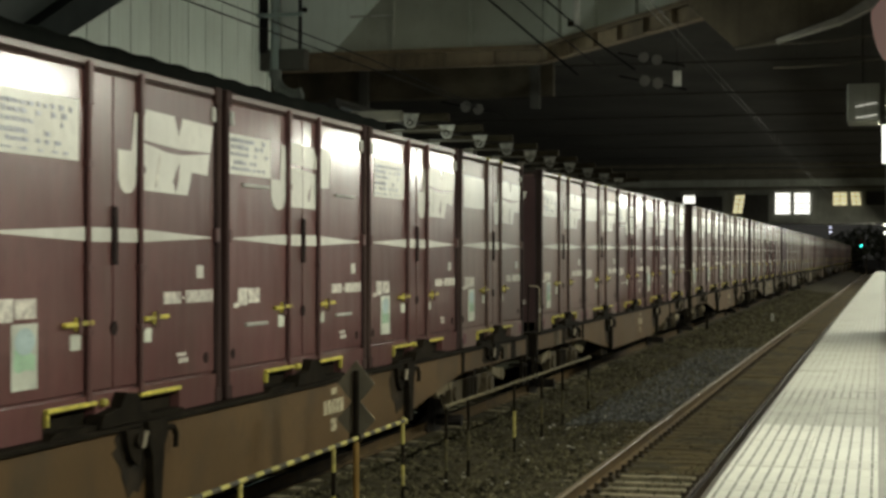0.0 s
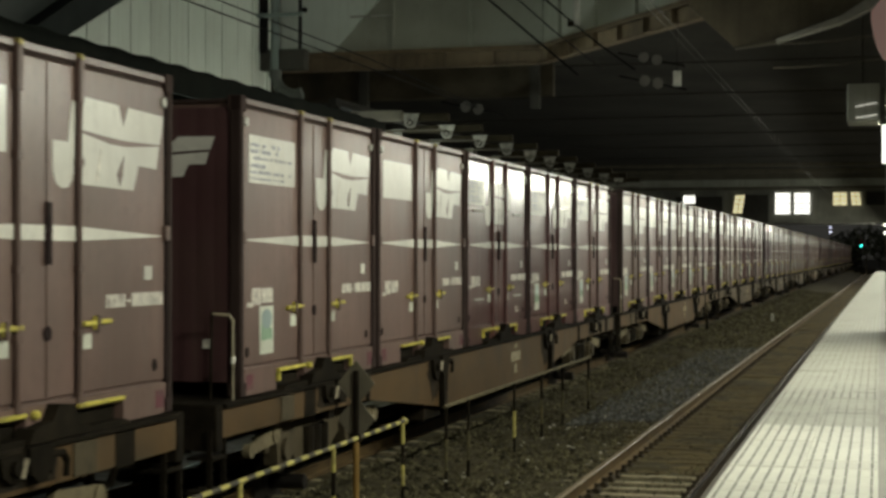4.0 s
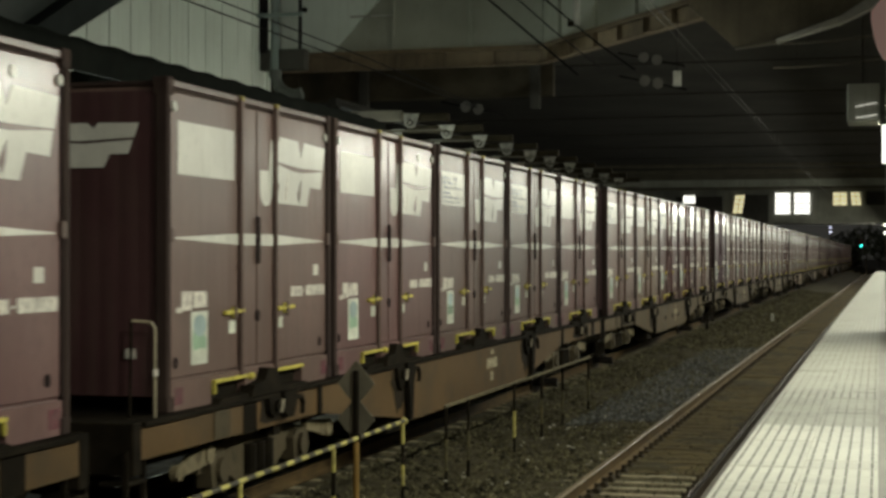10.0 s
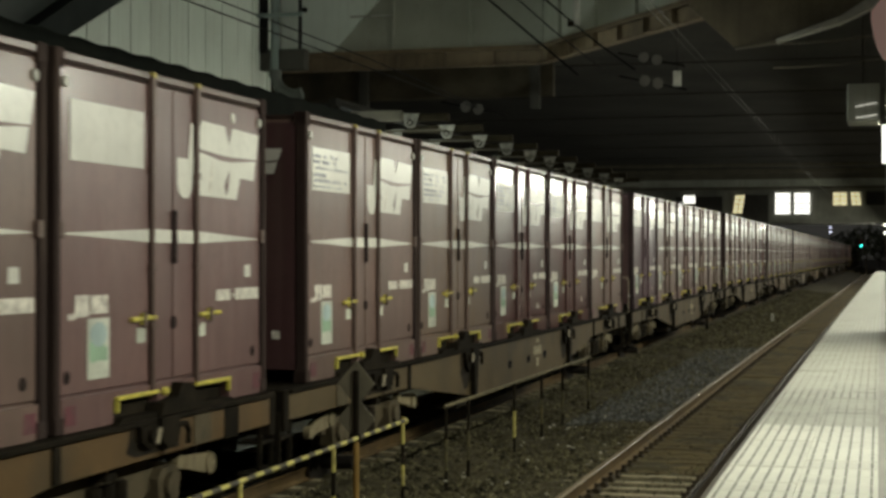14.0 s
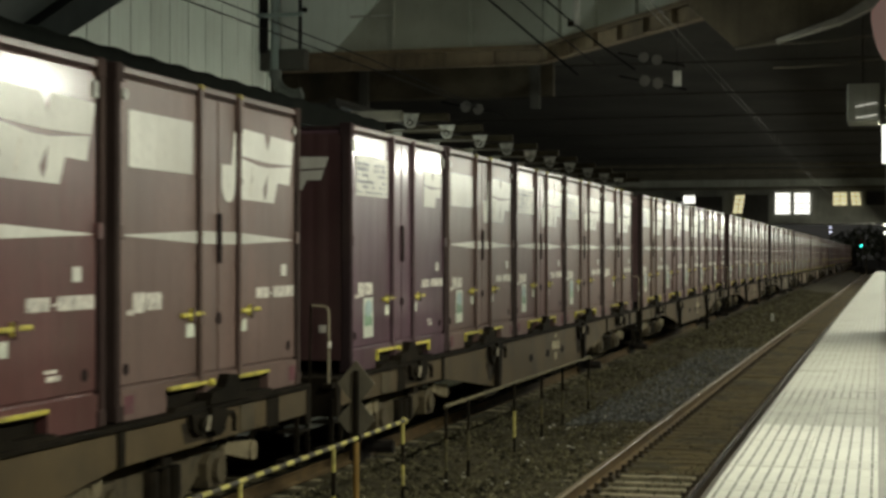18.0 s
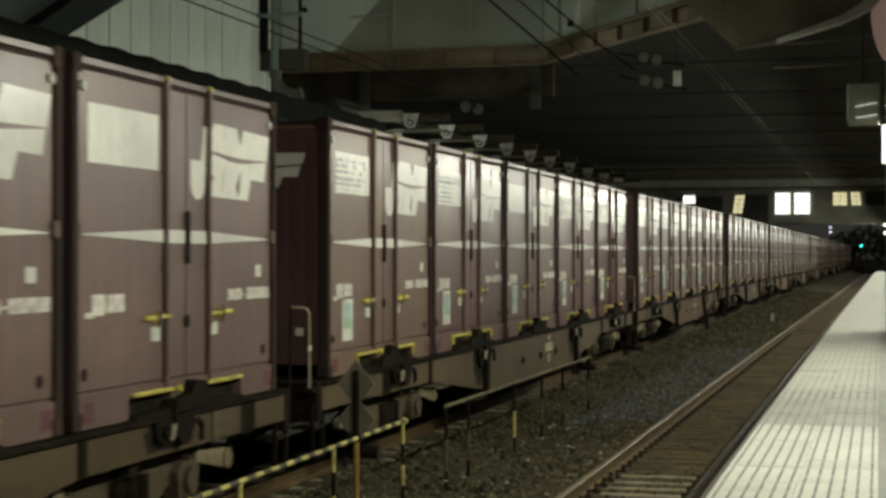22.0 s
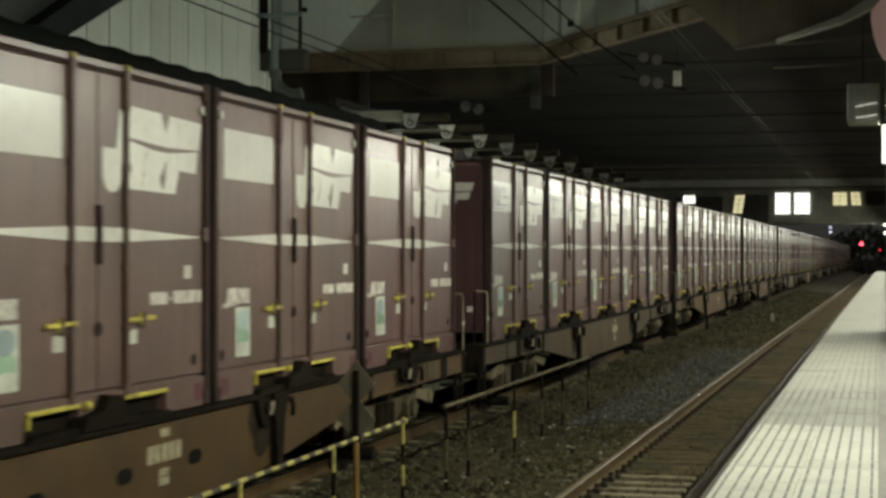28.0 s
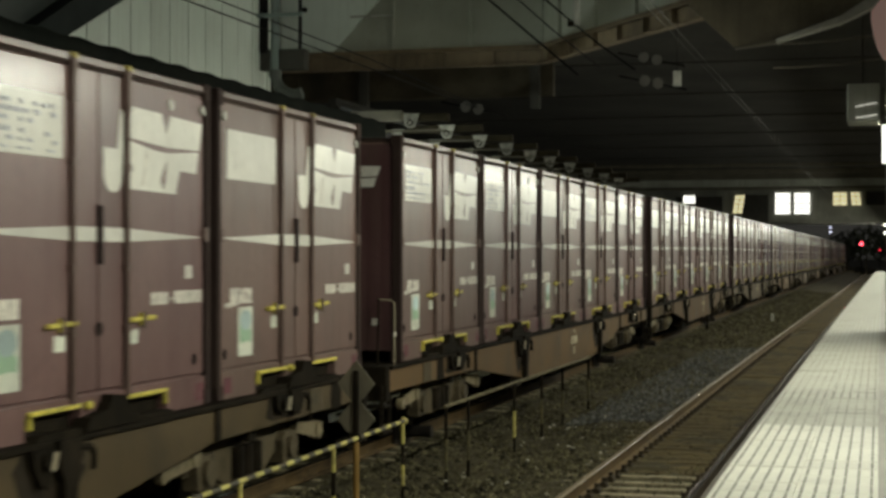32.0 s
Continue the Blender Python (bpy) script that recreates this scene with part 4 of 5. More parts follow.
# ---- handrails between the tracks ----
FX = -4.33
STRIPE_YELLOW = mat("worn_stripe_yellow", (0.46, 0.40, 0.11), rough=0.6, vary=0.3, scale=14.0, dirt=(0.12, 0.10, 0.05), dirt_amount=0.6, dirt_scale=9.0, bump=0.1)
OLDTUBE = mat("worn_grey_tube", (0.105, 0.086, 0.046), spec=0.2, rough=0.8, vary=0.4, scale=8.0, dirt=(0.03, 0.026, 0.018), dirt_amount=0.5, dirt_scale=6.0)
STRIPE_DARK = mat("worn_stripe_black", (0.045, 0.037, 0.022), rough=0.7, vary=0.4, scale=12.0, dirt=(0.16, 0.13, 0.06), dirt_amount=0.5, dirt_scale=9.0, bump=0.1)


def striped(bm, a, b, r, period, start=0):
    """One tube painted in bands of the two materials."""
    a, b = Vector(a), Vector(b)
    n = max(1, round((b - a).length / period))
    side = (b - a).to_track_quat("Z", "Y").to_matrix()
    rings = []
    for i in range(n + 1):
        p = a.lerp(b, i / n)
        rings.append([bm.verts.new(p + side @ Vector((r * math.cos(k * math.pi / 5), r * math.sin(k * math.pi / 5), 0))) for k in range(10)])
    for i in range(n):
        for k in range(10):
            j = (k + 1) % 10
            bm.faces.new((rings[i][k], rings[i][j], rings[i + 1][j], rings[i + 1][k])).material_index = (i + start) % 2
    bm.faces.new(rings[0][::-1])
    bm.faces.new(rings[-1])
    return bm


def handrail(y0, y1, posts, stripe, worn, drop=0.0):
    h = empty("handrail", pose(FX, y0, 0))
    tagged(h, "low tubular handrail in worn yellow and black stripes" if not worn else "low grey tubular handrail on yellow and black posts", "railing", "low handrails")
    if worn:
        part("top_rail", rod(B(), (0, 0, 0.60), (0, y1 - y0, 0.60), 0.019, 10), OLDTUBE, h, "grey worn top tube")
    else:
        part("top_rail", striped(B(), (0, 0, 0.60 - drop), (0, y1 - y0, 0.60), 0.019, stripe, 0), STRIPE_YELLOW, h, "yellow and black striped tube", (STRIPE_DARK,))
    for y in posts:
        bm = striped(B(), (0, y - y0, -0.40), (0, y - y0, 0.585 - drop * (y1 - y) / (y1 - y0)), 0.018, 0.21 if not worn else 0.33, 0 if not worn else 1)
        bare = worn and abs(y - 19.7) > 0.1
        part("post", bm, OLDYELLOW if bare else STRIPE_YELLOW, h, "", (BLACK,))
    for y in (y1,):
        bm = B()
        bmesh.ops.create_icosphere(bm, subdivisions=2, radius=0.035, matrix=pose(0, y - y0, 0.60))
        part("end_cap", bm, STRIPE_YELLOW if not worn else OLDTUBE, h)
    return h


handrail(6.5, 14.85, (7.0, 8.6, 10.73, 12.77, 14.80), 0.16, False, 0.06)
handrail(16.35, 25.1, (16.40, 17.35, 19.7, 21.4, 22.9, 25.05), 0.16, True)

marker = empty("diamond_marker", pose(FX - 0.03, 13.43, 0))
tagged(marker, "back of a marker with two stacked grey diamond plates", "sign")
part("post", rod(B(), (0.012, 0, 0.58), (0.012, 0, 1.17), 0.026, 10), BLACK, marker, "black upper post")
part("lower_post", rod(B(), (0.012, 0, -0.4), (0.012, 0, 0.58), 0.026, 10), mat("ochre_post_paint", (0.26, 0.15, 0.03), rough=0.6, dirt_amount=0.4), marker, "ochre lower post")
for z in (1.055, 0.745):
    bm = B()
    prism(bm, [(-0.17, z), (0, z - 0.20), (0.17, z), (0, z + 0.20)], -0.008, 0.006, "y")
    o = part("diamond_plate", bm, SIGNBACK, marker, "plain grey diamond plate")
    o.matrix_local = pose(0, 0.04, 0)
part("clamp", box(B(), -0.04, 0.05, -0.04, 0.03, 0.56, 0.63, 0.005), BLACK, marker)

# ---- containers ----
CL, CW, CH = 3.715, 2.45, 2.5
SIDE = 1.197


def flat(name, pts, material, parent, x=SIDE, label="", t=0.004):
    return part(name, prism(B(), pts, x, x + t), material, parent, label)


def rect(y0, y1, z0, z1):
    return [(y0, z0), (y1, z0), (y1, z1), (y0, z1)]


def bars(name, rows, material, parent, x=SIDE, label=""):
    bm = B()
    for y0, y1, z0, z1 in rows:
        prism(bm, rect(y0, y1, z0, z1), x, x + 0.004)
    return part(name, bm, material, parent, label)


def container(colour, panel, full=True, stripe=True, sticker=True, style="wide", seed=0):
    rnd = random.Random(seed)
    c = empty("freight_container")
    words = {"r": "glossy maroon", "b": "faded red-brown", "p": "purple-brown", "o": "rust-stained brown", "m": "dull mauve"}[colour]
    tail = {"t": "with printed white panel", "w": "with blank white panel"}[panel]
    tagged(c, words + " steel container " + tail + (" and white stripe" if stripe else ""), "container", "containers on the train")
    P, F = PAINT[colour], FRAME[colour]
    bm = B()
    box(bm, -1.175, 1.175, -1.80, 1.80, 0.13, 2.44, 0.01)
    part("body", bm, P, c)
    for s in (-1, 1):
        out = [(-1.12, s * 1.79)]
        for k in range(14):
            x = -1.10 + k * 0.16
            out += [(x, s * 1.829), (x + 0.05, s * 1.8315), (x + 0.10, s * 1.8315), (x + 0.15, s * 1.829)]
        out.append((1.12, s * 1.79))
        # All end walls share one colour, darker than the sides.
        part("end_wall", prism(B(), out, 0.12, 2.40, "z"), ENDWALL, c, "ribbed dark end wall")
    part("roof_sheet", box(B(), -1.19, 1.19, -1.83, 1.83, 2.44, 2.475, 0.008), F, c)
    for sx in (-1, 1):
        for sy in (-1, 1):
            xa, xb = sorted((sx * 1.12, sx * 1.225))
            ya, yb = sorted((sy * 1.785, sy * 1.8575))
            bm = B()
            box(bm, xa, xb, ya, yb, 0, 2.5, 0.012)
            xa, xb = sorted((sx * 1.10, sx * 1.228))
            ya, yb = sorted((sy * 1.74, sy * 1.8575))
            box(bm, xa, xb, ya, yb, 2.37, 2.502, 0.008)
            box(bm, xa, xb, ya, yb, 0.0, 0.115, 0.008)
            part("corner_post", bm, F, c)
    for sx in (-1, 1):
        xa, xb = sorted((sx * 1.14, sx * 1.214))
        bm = B()
        box(bm, xa, xb, -1.785, 1.785, 2.432, 2.486, 0.008)
        part("top_rail", bm, TOPRAIL, c, "top rail, paler and glossier for the lamps' bright line")
        bm = B()
        prism(bm, [(-1.765, 0.0), (-1.02, 0.0), (-1.02, 0.165), (-0.30, 0.165), (-0.30, 0.0), (0.34, 0.0), (0.34, 0.165), (1.06, 0.165), (1.06, 0.0), (1.765, 0.0), (1.765, 0.225), (-1.765, 0.225)], xa, xb)
        part("bottom_rail", bm, P, c)
        xa, xb = sorted((sx * 1.172, sx * SIDE))
        if sx > 0 or full:
            for y0, y1 in ((-1.768, -0.425), (-0.375, -0.008), (0.008, 0.375), (0.425, 1.768)):
                part("door_panel", box(B(), xa, xb, y0, y1, 0.245, 2.402, 0.008), P, c)
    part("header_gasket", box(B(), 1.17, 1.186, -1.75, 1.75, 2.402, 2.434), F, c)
    for y in (-0.40, 0.40):
        if full:
            part("rod_head", box(B(), 1.195, 1.240, y - 0.034, y + 0.034, 2.17, 2.46, 0.006), ROD[colour], c)
        bm = B()
        rod(bm, (1.216, y, 0.16), (1.216, y, 2.18 if full else 2.44), 0.021, 8)
        box(bm, 1.195, 1.236, y - 0.03, y + 0.03, 0.16, 0.26, 0.006)
        for z in (0.62, 1.05, 1.75):
            box(bm, 1.195, 1.238, y - 0.034, y + 0.034, z, z + 0.05, 0.004)
        part("lock_rod", bm, ROD[colour], c)
    part("door_gasket", box(B(), 1.193, 1.203, -0.007, 0.007, 0.25, 2.38), P, c)
    for s in (-1, 1):
        if full:
            for z in (1.27,):
                part("hinge_lug", box(B(), 1.20, 1.232, s * 1.772 - 0.036, s * 1.772 + 0.036, z, z + 0.11, 0.008), ROD[colour], c)
        if full:
            part("edge_gasket", box(B(), 1.193, 1.211, s * 1.776 - 0.010, s * 1.776 + 0.010, 0.24, 2.39), RUBBER, c)
    bm = B()
    box(bm, SIDE, 1.222, -0.036, 0.036, 1.10, 1.50, 0.008)
    part("handle_slot", bm, RUBBER, c, "dark slotted door handle")
    for y0, y1 in ((-0.74, -0.34), (0.46, 0.86)):
        bm = B()
        ym = (y0 + y1) / 2
        box(bm, SIDE, 1.232, y0, ym - 0.02, 0.688, 0.722, 0.008)
        box(bm, SIDE, 1.232, ym + 0.02, y1, 0.695, 0.728, 0.008)
        box(bm, SIDE, 1.22, ym - 0.03, ym + 0.03, 0.66, 0.75, 0.006)
        latch = part("latch_bar", bm, YELLOW, c, "yellow latch bar")
        if full:
            part("latch_keeper", box(B(), 1.2202, 1.238, ym - 0.022, ym + 0.022, 0.64, 0.76, 0.005), ROD[colour], latch)
    for y0, y1 in ((-1.0, -0.32), (0.36, 1.04)):
        bm = B()
        box(bm, 1.205, 1.245, y0, y1, 0.155, 0.184, 0.006)
        leg = y0 if y0 < 0 else y1 - 0.035
        if rnd.random() < 0.65:
            box(bm, 1.205, 1.240, leg + 0.004, leg + 0.030, 0.07, 0.15, 0.005)
        part("fork_pocket_lip", bm, YELLOW, c, "worn yellow fork pocket edge")
        if full:
            yk = y1 + 0.12 if y0 < 0 else y0 - 0.10
            part("lip_knob", box(B(), 1.20, 1.255, yk - 0.035, yk + 0.035, 0.135, 0.19, 0.015), YELLOW, c, "yellow knob")
            # Black block set into the opening as the pocket's inner shade.
            part("fork_pocket", box(B(), 1.10, 1.155, y0 + 0.02, y1 - 0.02, 0.01, 0.16), BLACK, c)
    if stripe:
        bm = B()
        prism(bm, [(-1.69, 1.306), (-1.69, 1.297), (-0.38, 1.255), (-0.38, 1.352)], SIDE, SIDE + 0.004)
        prism(bm, [(-0.375, 1.254), (0.375, 1.254), (0.375, 1.352), (-0.375, 1.352)], SIDE, SIDE + 0.004)
        prism(bm, [(0.38, 1.255), (1.71, 1.297), (1.71, 1.306), (0.38, 1.352)], SIDE, SIDE + 0.004)
        part("white_stripe", bm, WHITE, c, "tapered white stripe")
    mid = style == "mid"
    p0, p1 = (-1.74, -0.81) if mid else (-1.62, -0.51)
    pn = flat("white_panel", rect(p0, p1, 1.83 if mid else 1.785, 2.16 if mid else 2.19), WHITE, c, label="white side panel")
    if panel == "t":
        rows = []
        for z, h in ((2.095, 0.034), (2.04, 0.040), (1.985, 0.030), (1.915, 0.036), (1.865, 0.030), (1.815, 0.018)):
            y = p0 + 0.03
            while y < p1 - 0.1:
                dense = y < p0 + 0.40
                w = rnd.uniform(0.03, 0.075)
                if rnd.random() < (0.9 if dense else 0.6) and z > (1.85 if mid else 0):
                    rows.append((y, min(y + w, p1 - 0.04), z, z + h * rnd.uniform(0.7, 1.0)))
                y += w + (rnd.uniform(0.012, 0.03) if dense else rnd.uniform(0.02, 0.09))
        bars("print_line", rows, PRINT, pn, SIDE + 0.0042)["kind"] = "stuff"
    # the operator's mark, as plain slanted shapes
    bm = B()
    top = [(y + 0.025, z) for y, z in ((0.44, 1.992), (0.80, 1.972), (1.10, 1.962), (1.66, 1.972), (1.72, 2.185), (1.13, 2.20), (1.055, 2.06), (0.98, 2.205), (0.47, 2.215))]
    low = [(y + 0.025, z) for y, z in ((0.44, 1.63), (1.22, 1.62), (1.30, 1.80), (1.60, 1.79), (1.645, 1.960), (1.10, 1.920), (0.85, 1.925), (0.44, 1.972))]
    if style == "wide":
        prism(bm, top, SIDE, SIDE + 0.004)
        prism(bm, low, SIDE, SIDE + 0.004)
        hook = [(y + 0.03, z) for y, z in ((0.04, 1.90), (0.04, 1.70), (0.08, 1.63), (0.15, 1.595), (0.25, 1.605), (0.31, 1.66), (0.335, 1.80), (0.342, 2.17), (0.30, 2.18), (0.245, 1.90))]
        prism(bm, hook, SIDE, SIDE + 0.004)
    elif mid:
        prism(bm, [(-0.345, 1.995), (0.46, 1.965), (0.46, 2.03), (0.30, 2.165), (-0.345, 2.18)], SIDE, SIDE + 0.004)
        prism(bm, [(-0.345, 1.60), (0.36, 1.595), (0.36, 1.925), (-0.345, 1.965)], SIDE, SIDE + 0.004)
        prism(bm, [(-0.80, 1.83), (-0.80, 1.66), (-0.74, 1.585), (-0.62, 1.56), (-0.50, 1.585), (-0.44, 1.66), (-0.44, 2.13), (-0.55, 2.15), (-0.58, 1.83)], SIDE, SIDE + 0.004)
        prism(bm, [(0.44, 1.595), (0.47, 1.80), (0.74, 1.81), (0.82, 2.16), (0.54, 2.19), (0.44, 2.02)], SIDE, SIDE + 0.004)
    else:
        prism(bm, [(y * 0.62 + 0.62, z * 0.7 + 0.60) for y, z in top], SIDE, SIDE + 0.004)
        prism(bm, [(y * 0.62 + 0.62, z * 0.7 + 0.60) for y, z in low], SIDE, SIDE + 0.004)
    mark = part("operator_mark", bm, WHITE, c, "plain white slanted mark")
    if style == "wide" and full:
        bm = B()
        prism(bm, [(0.98, 1.72), (1.09, 1.86), (1.07, 1.72), (1.03, 1.64)], SIDE + 0.0042, SIDE + 0.0062)
        part("mark_notch", bm, P, mark)
        bm = B()
        prism(bm, [(0.66, 1.66), (0.74, 1.90), (0.76, 1.90), (0.70, 1.66)], SIDE + 0.0042, SIDE + 0.0062)
        part("mark_notch", bm, GREYED, mark)
    if mid:
        bm = B()
        prism(bm, [(0.13, 1.70), (0.22, 1.82), (0.20, 1.70), (0.17, 1.65)], SIDE + 0.0042, SIDE + 0.0062)
        part("mark_notch", bm, P, mark)
        for y0, y1, z in ((-1.47, -0.87, 1.735), (0.93, 1.51, 1.735), (-1.40, -0.90, 0.57), (0.93, 1.42, 0.57)):
            part("vent_ledge", box(B(), SIDE - 0.004, SIDE + 0.018, y0, y1, z, z + 0.03, 0.004), PALE, c, "slim pale vent ledge")
    bm = B()
    prism(bm, [(0.06, 1.83), (0.70, 1.83), (0.75, 1.93), (0.90, 1.93), (0.935, 2.035), (0.55, 2.01), (0.08, 2.03)], -1.848, -1.840, "y")
    prism(bm, [(0.10, 2.052), (0.50, 2.03), (0.945, 2.052), (0.985, 2.16), (0.66, 2.165), (0.61, 2.12), (0.57, 2.165), (0.14, 2.165)], -1.848, -1.840, "y")
    part("end_mark", bm, WHITE, c, "faded white mark on the end wall")
    for x, w in ((0.28, 0.045), (0.92, 0.04)) if full else ():
        part("end_tag", prism(B(), [(x - w, 0.40), (x + w, 0.40), (x + w, 0.475), (x - w, 0.475)], -1.848, -1.840, "y"), GREYED, c, "small pale tag on the end wall")
    if full and colour == "m":
        # Small pale disc above the mark, on mauve containers only.
        part("round_cap", rod(B(), (SIDE - 0.004, 1.16, 2.285), (SIDE + 0.010, 1.16, 2.285), 0.042, 12), WHITE, c, "pale round spot above the mark")
    # lettering too worn to read
    bars("owner_lettering", [(-1.65, -1.53, 0.735, 0.775), (-1.55, -1.35, 0.75, 0.895), (-1.33, -1.07, 0.765, 0.89)], GREYED, c, label="worn pale lettering")
    num = bars("number_lettering", [(0.82, 1.12, 0.80, 0.89), (1.15, 1.20, 0.83, 0.85), (1.22, 1.735, 0.80, 0.895)], GREYED, c, label="worn pale lettering")
    flat("white_tag", rect(1.42, 1.55, 0.985, 1.085), WHITE, c)
    if sticker:
        st = flat("poster_sticker", rect(-1.375, -1.055, 0.325, 0.735), PAPER, c, label="pale sticker with a green and blue picture")
        bm = B()
        prism(bm, [(-1.35, 0.455), (-1.30, 0.435), (-1.20, 0.45), (-1.09, 0.44), (-1.085, 0.53), (-1.155, 0.56), (-1.235, 0.545), (-1.345, 0.585)], SIDE + 0.0042, SIDE + 0.0062)
        part("green_print", bm, LEAFPRINT, st)
        bm = B()
        prism(bm, [(-1.215 + 0.125 * math.cos(k * math.pi / 8), 0.625 + 0.085 * math.sin(k * math.pi / 8)) for k in range(16)], SIDE + 0.0045, SIDE + 0.0068)
        part("blue_print", bm, SKYPRINT, st)
    flat("small_label", rect(-0.625, -0.48, 0.535, 0.640), PAPER, c)
    flat("small_label", rect(0.485, 0.605, 0.535, 0.635), PAPER, c)
    if full:
        for y in (-1.70, 1.735) if colour in "rp" else ():
            part("hinge_plate", box(B(), SIDE - 0.004, SIDE + 0.02, y - 0.035, y + 0.035, 2.22, 2.34, 0.01), PALE, c, "pale hinge plate")
        if colour in "rp":
            bars("small_lettering", [(1.05, 1.22, 0.40, 0.425), (1.08, 1.26, 0.35, 0.385)], GREYED, c)
        else:
            for y in (-1.70, 1.735):
                part("hinge_disc", rod(B(), (SIDE - 0.004, y, 2.29), (SIDE + 0.02, y, 2.29), 0.038, 10), PALE, c, "pale round cap")
            for y in (-0.40, 0.40):
                part("rod_cap", box(B(), 1.20, 1.243, y - 0.026, y + 0.026, 2.445, 2.49, 0.006), CAPYELLOW, c, "dull yellow rod cap")
        if colour in "bmo":
            for y in (-1.64, 1.66):
                part("red_corner_mark", box(B(), 1.2142, 1.2165, y - 0.075, y + 0.075, 0.045, 0.175, 0.001), REDMARK, c, "faded red corner mark")
        part("door_lock", rod(B(), (SIDE - 0.004, 0.0, 0.66), (SIDE + 0.012, 0.0, 0.66), 0.05, 10), RUBBER, c)
        for y in (-1.66, 1.60):
            bm = B()
            rod(bm, (SIDE - 0.01, y, 0.36), (SIDE + 0.004, y, 0.36), 0.045, 10)
            part("vent_cap", bm, RUBBER, c)
    return c


KINDS = {
    "rt": dict(colour="r", panel="t", seed=1),
    "rw": dict(colour="r", panel="w", seed=2),
    "rn": dict(colour="r", panel="t", sticker=False, style="mid", seed=3),
    "bt": dict(colour="b", panel="t", seed=4),
    "bw": dict(colour="b", panel="w", seed=5),
    "bn": dict(colour="b", panel="w", sticker=False, seed=6),
    "pt": dict(colour="p", panel="t", stripe=False, style="small", seed=7),
    "pw": dict(colour="p", panel="w", seed=8),
    "ot": dict(colour="o", panel="t", seed=9),
    "mt": dict(colour="m", panel="t", seed=10),
    "mw": dict(colour="m", panel="w", seed=11),
}
WAGONS = [
    ("rt", "rt", "rn", "rt", "bw"),
    ("bt", "bn", "rn", "rt", "mt"),
    ("bw", "mw", "bt", "bt", "mw"),
    ("bt", "ot", "rt", "rt", "bn"),
    ("pt", "bw", "mt", "bt", "bn"),
    ("ot", "mt", "bw", "mt", "rt"),
    ("mw", "bt", "bw", "bw", "mw"),
    ("bt", "mt", "mt", "mt", "bw"),
    ("bt", "mt", "bw", "bt", "mw"),
]
WAGON_COUNT = 18
for i in range(len(WAGONS), WAGON_COUNT):
    r = random.Random(70 + i)
    WAGONS.append(tuple(r.choice(("bt", "bw", "mw", "mt", "bt", "rt", "pw")) for _ in range(5)))
STARTS = [-20.34, 0.0, 20.467, 40.434, 60.86, 81.258, 101.716, 122.733, 143.134]
# how far single containers stand off their even places on each wagon
SET = [(0, -0.01, 0, 0, 0), (-0.05, -0.04, -0.06, -0.05, -0.01), (-0.035, -0.015, 0, 0.01, 0.03), (0.015, 0, -0.06, -0.07, 0),
       (-0.02, -0.07, -0.045, -0.03, 0.025), (-0.025, -0.015, 0.005, -0.005, 0.02), (0, -0.015, -0.01, 0, 0.06), (-0.085, 0.01, 0, -0.04, 0.02)]
for i in range(len(STARTS), WAGON_COUNT):
    STARTS.append(143.13 + 20.4 * (i - 8) + (0.0, -0.3)[i % 2])
GAP = 0.0905
LOADED = 5 * CL + 4 * GAP


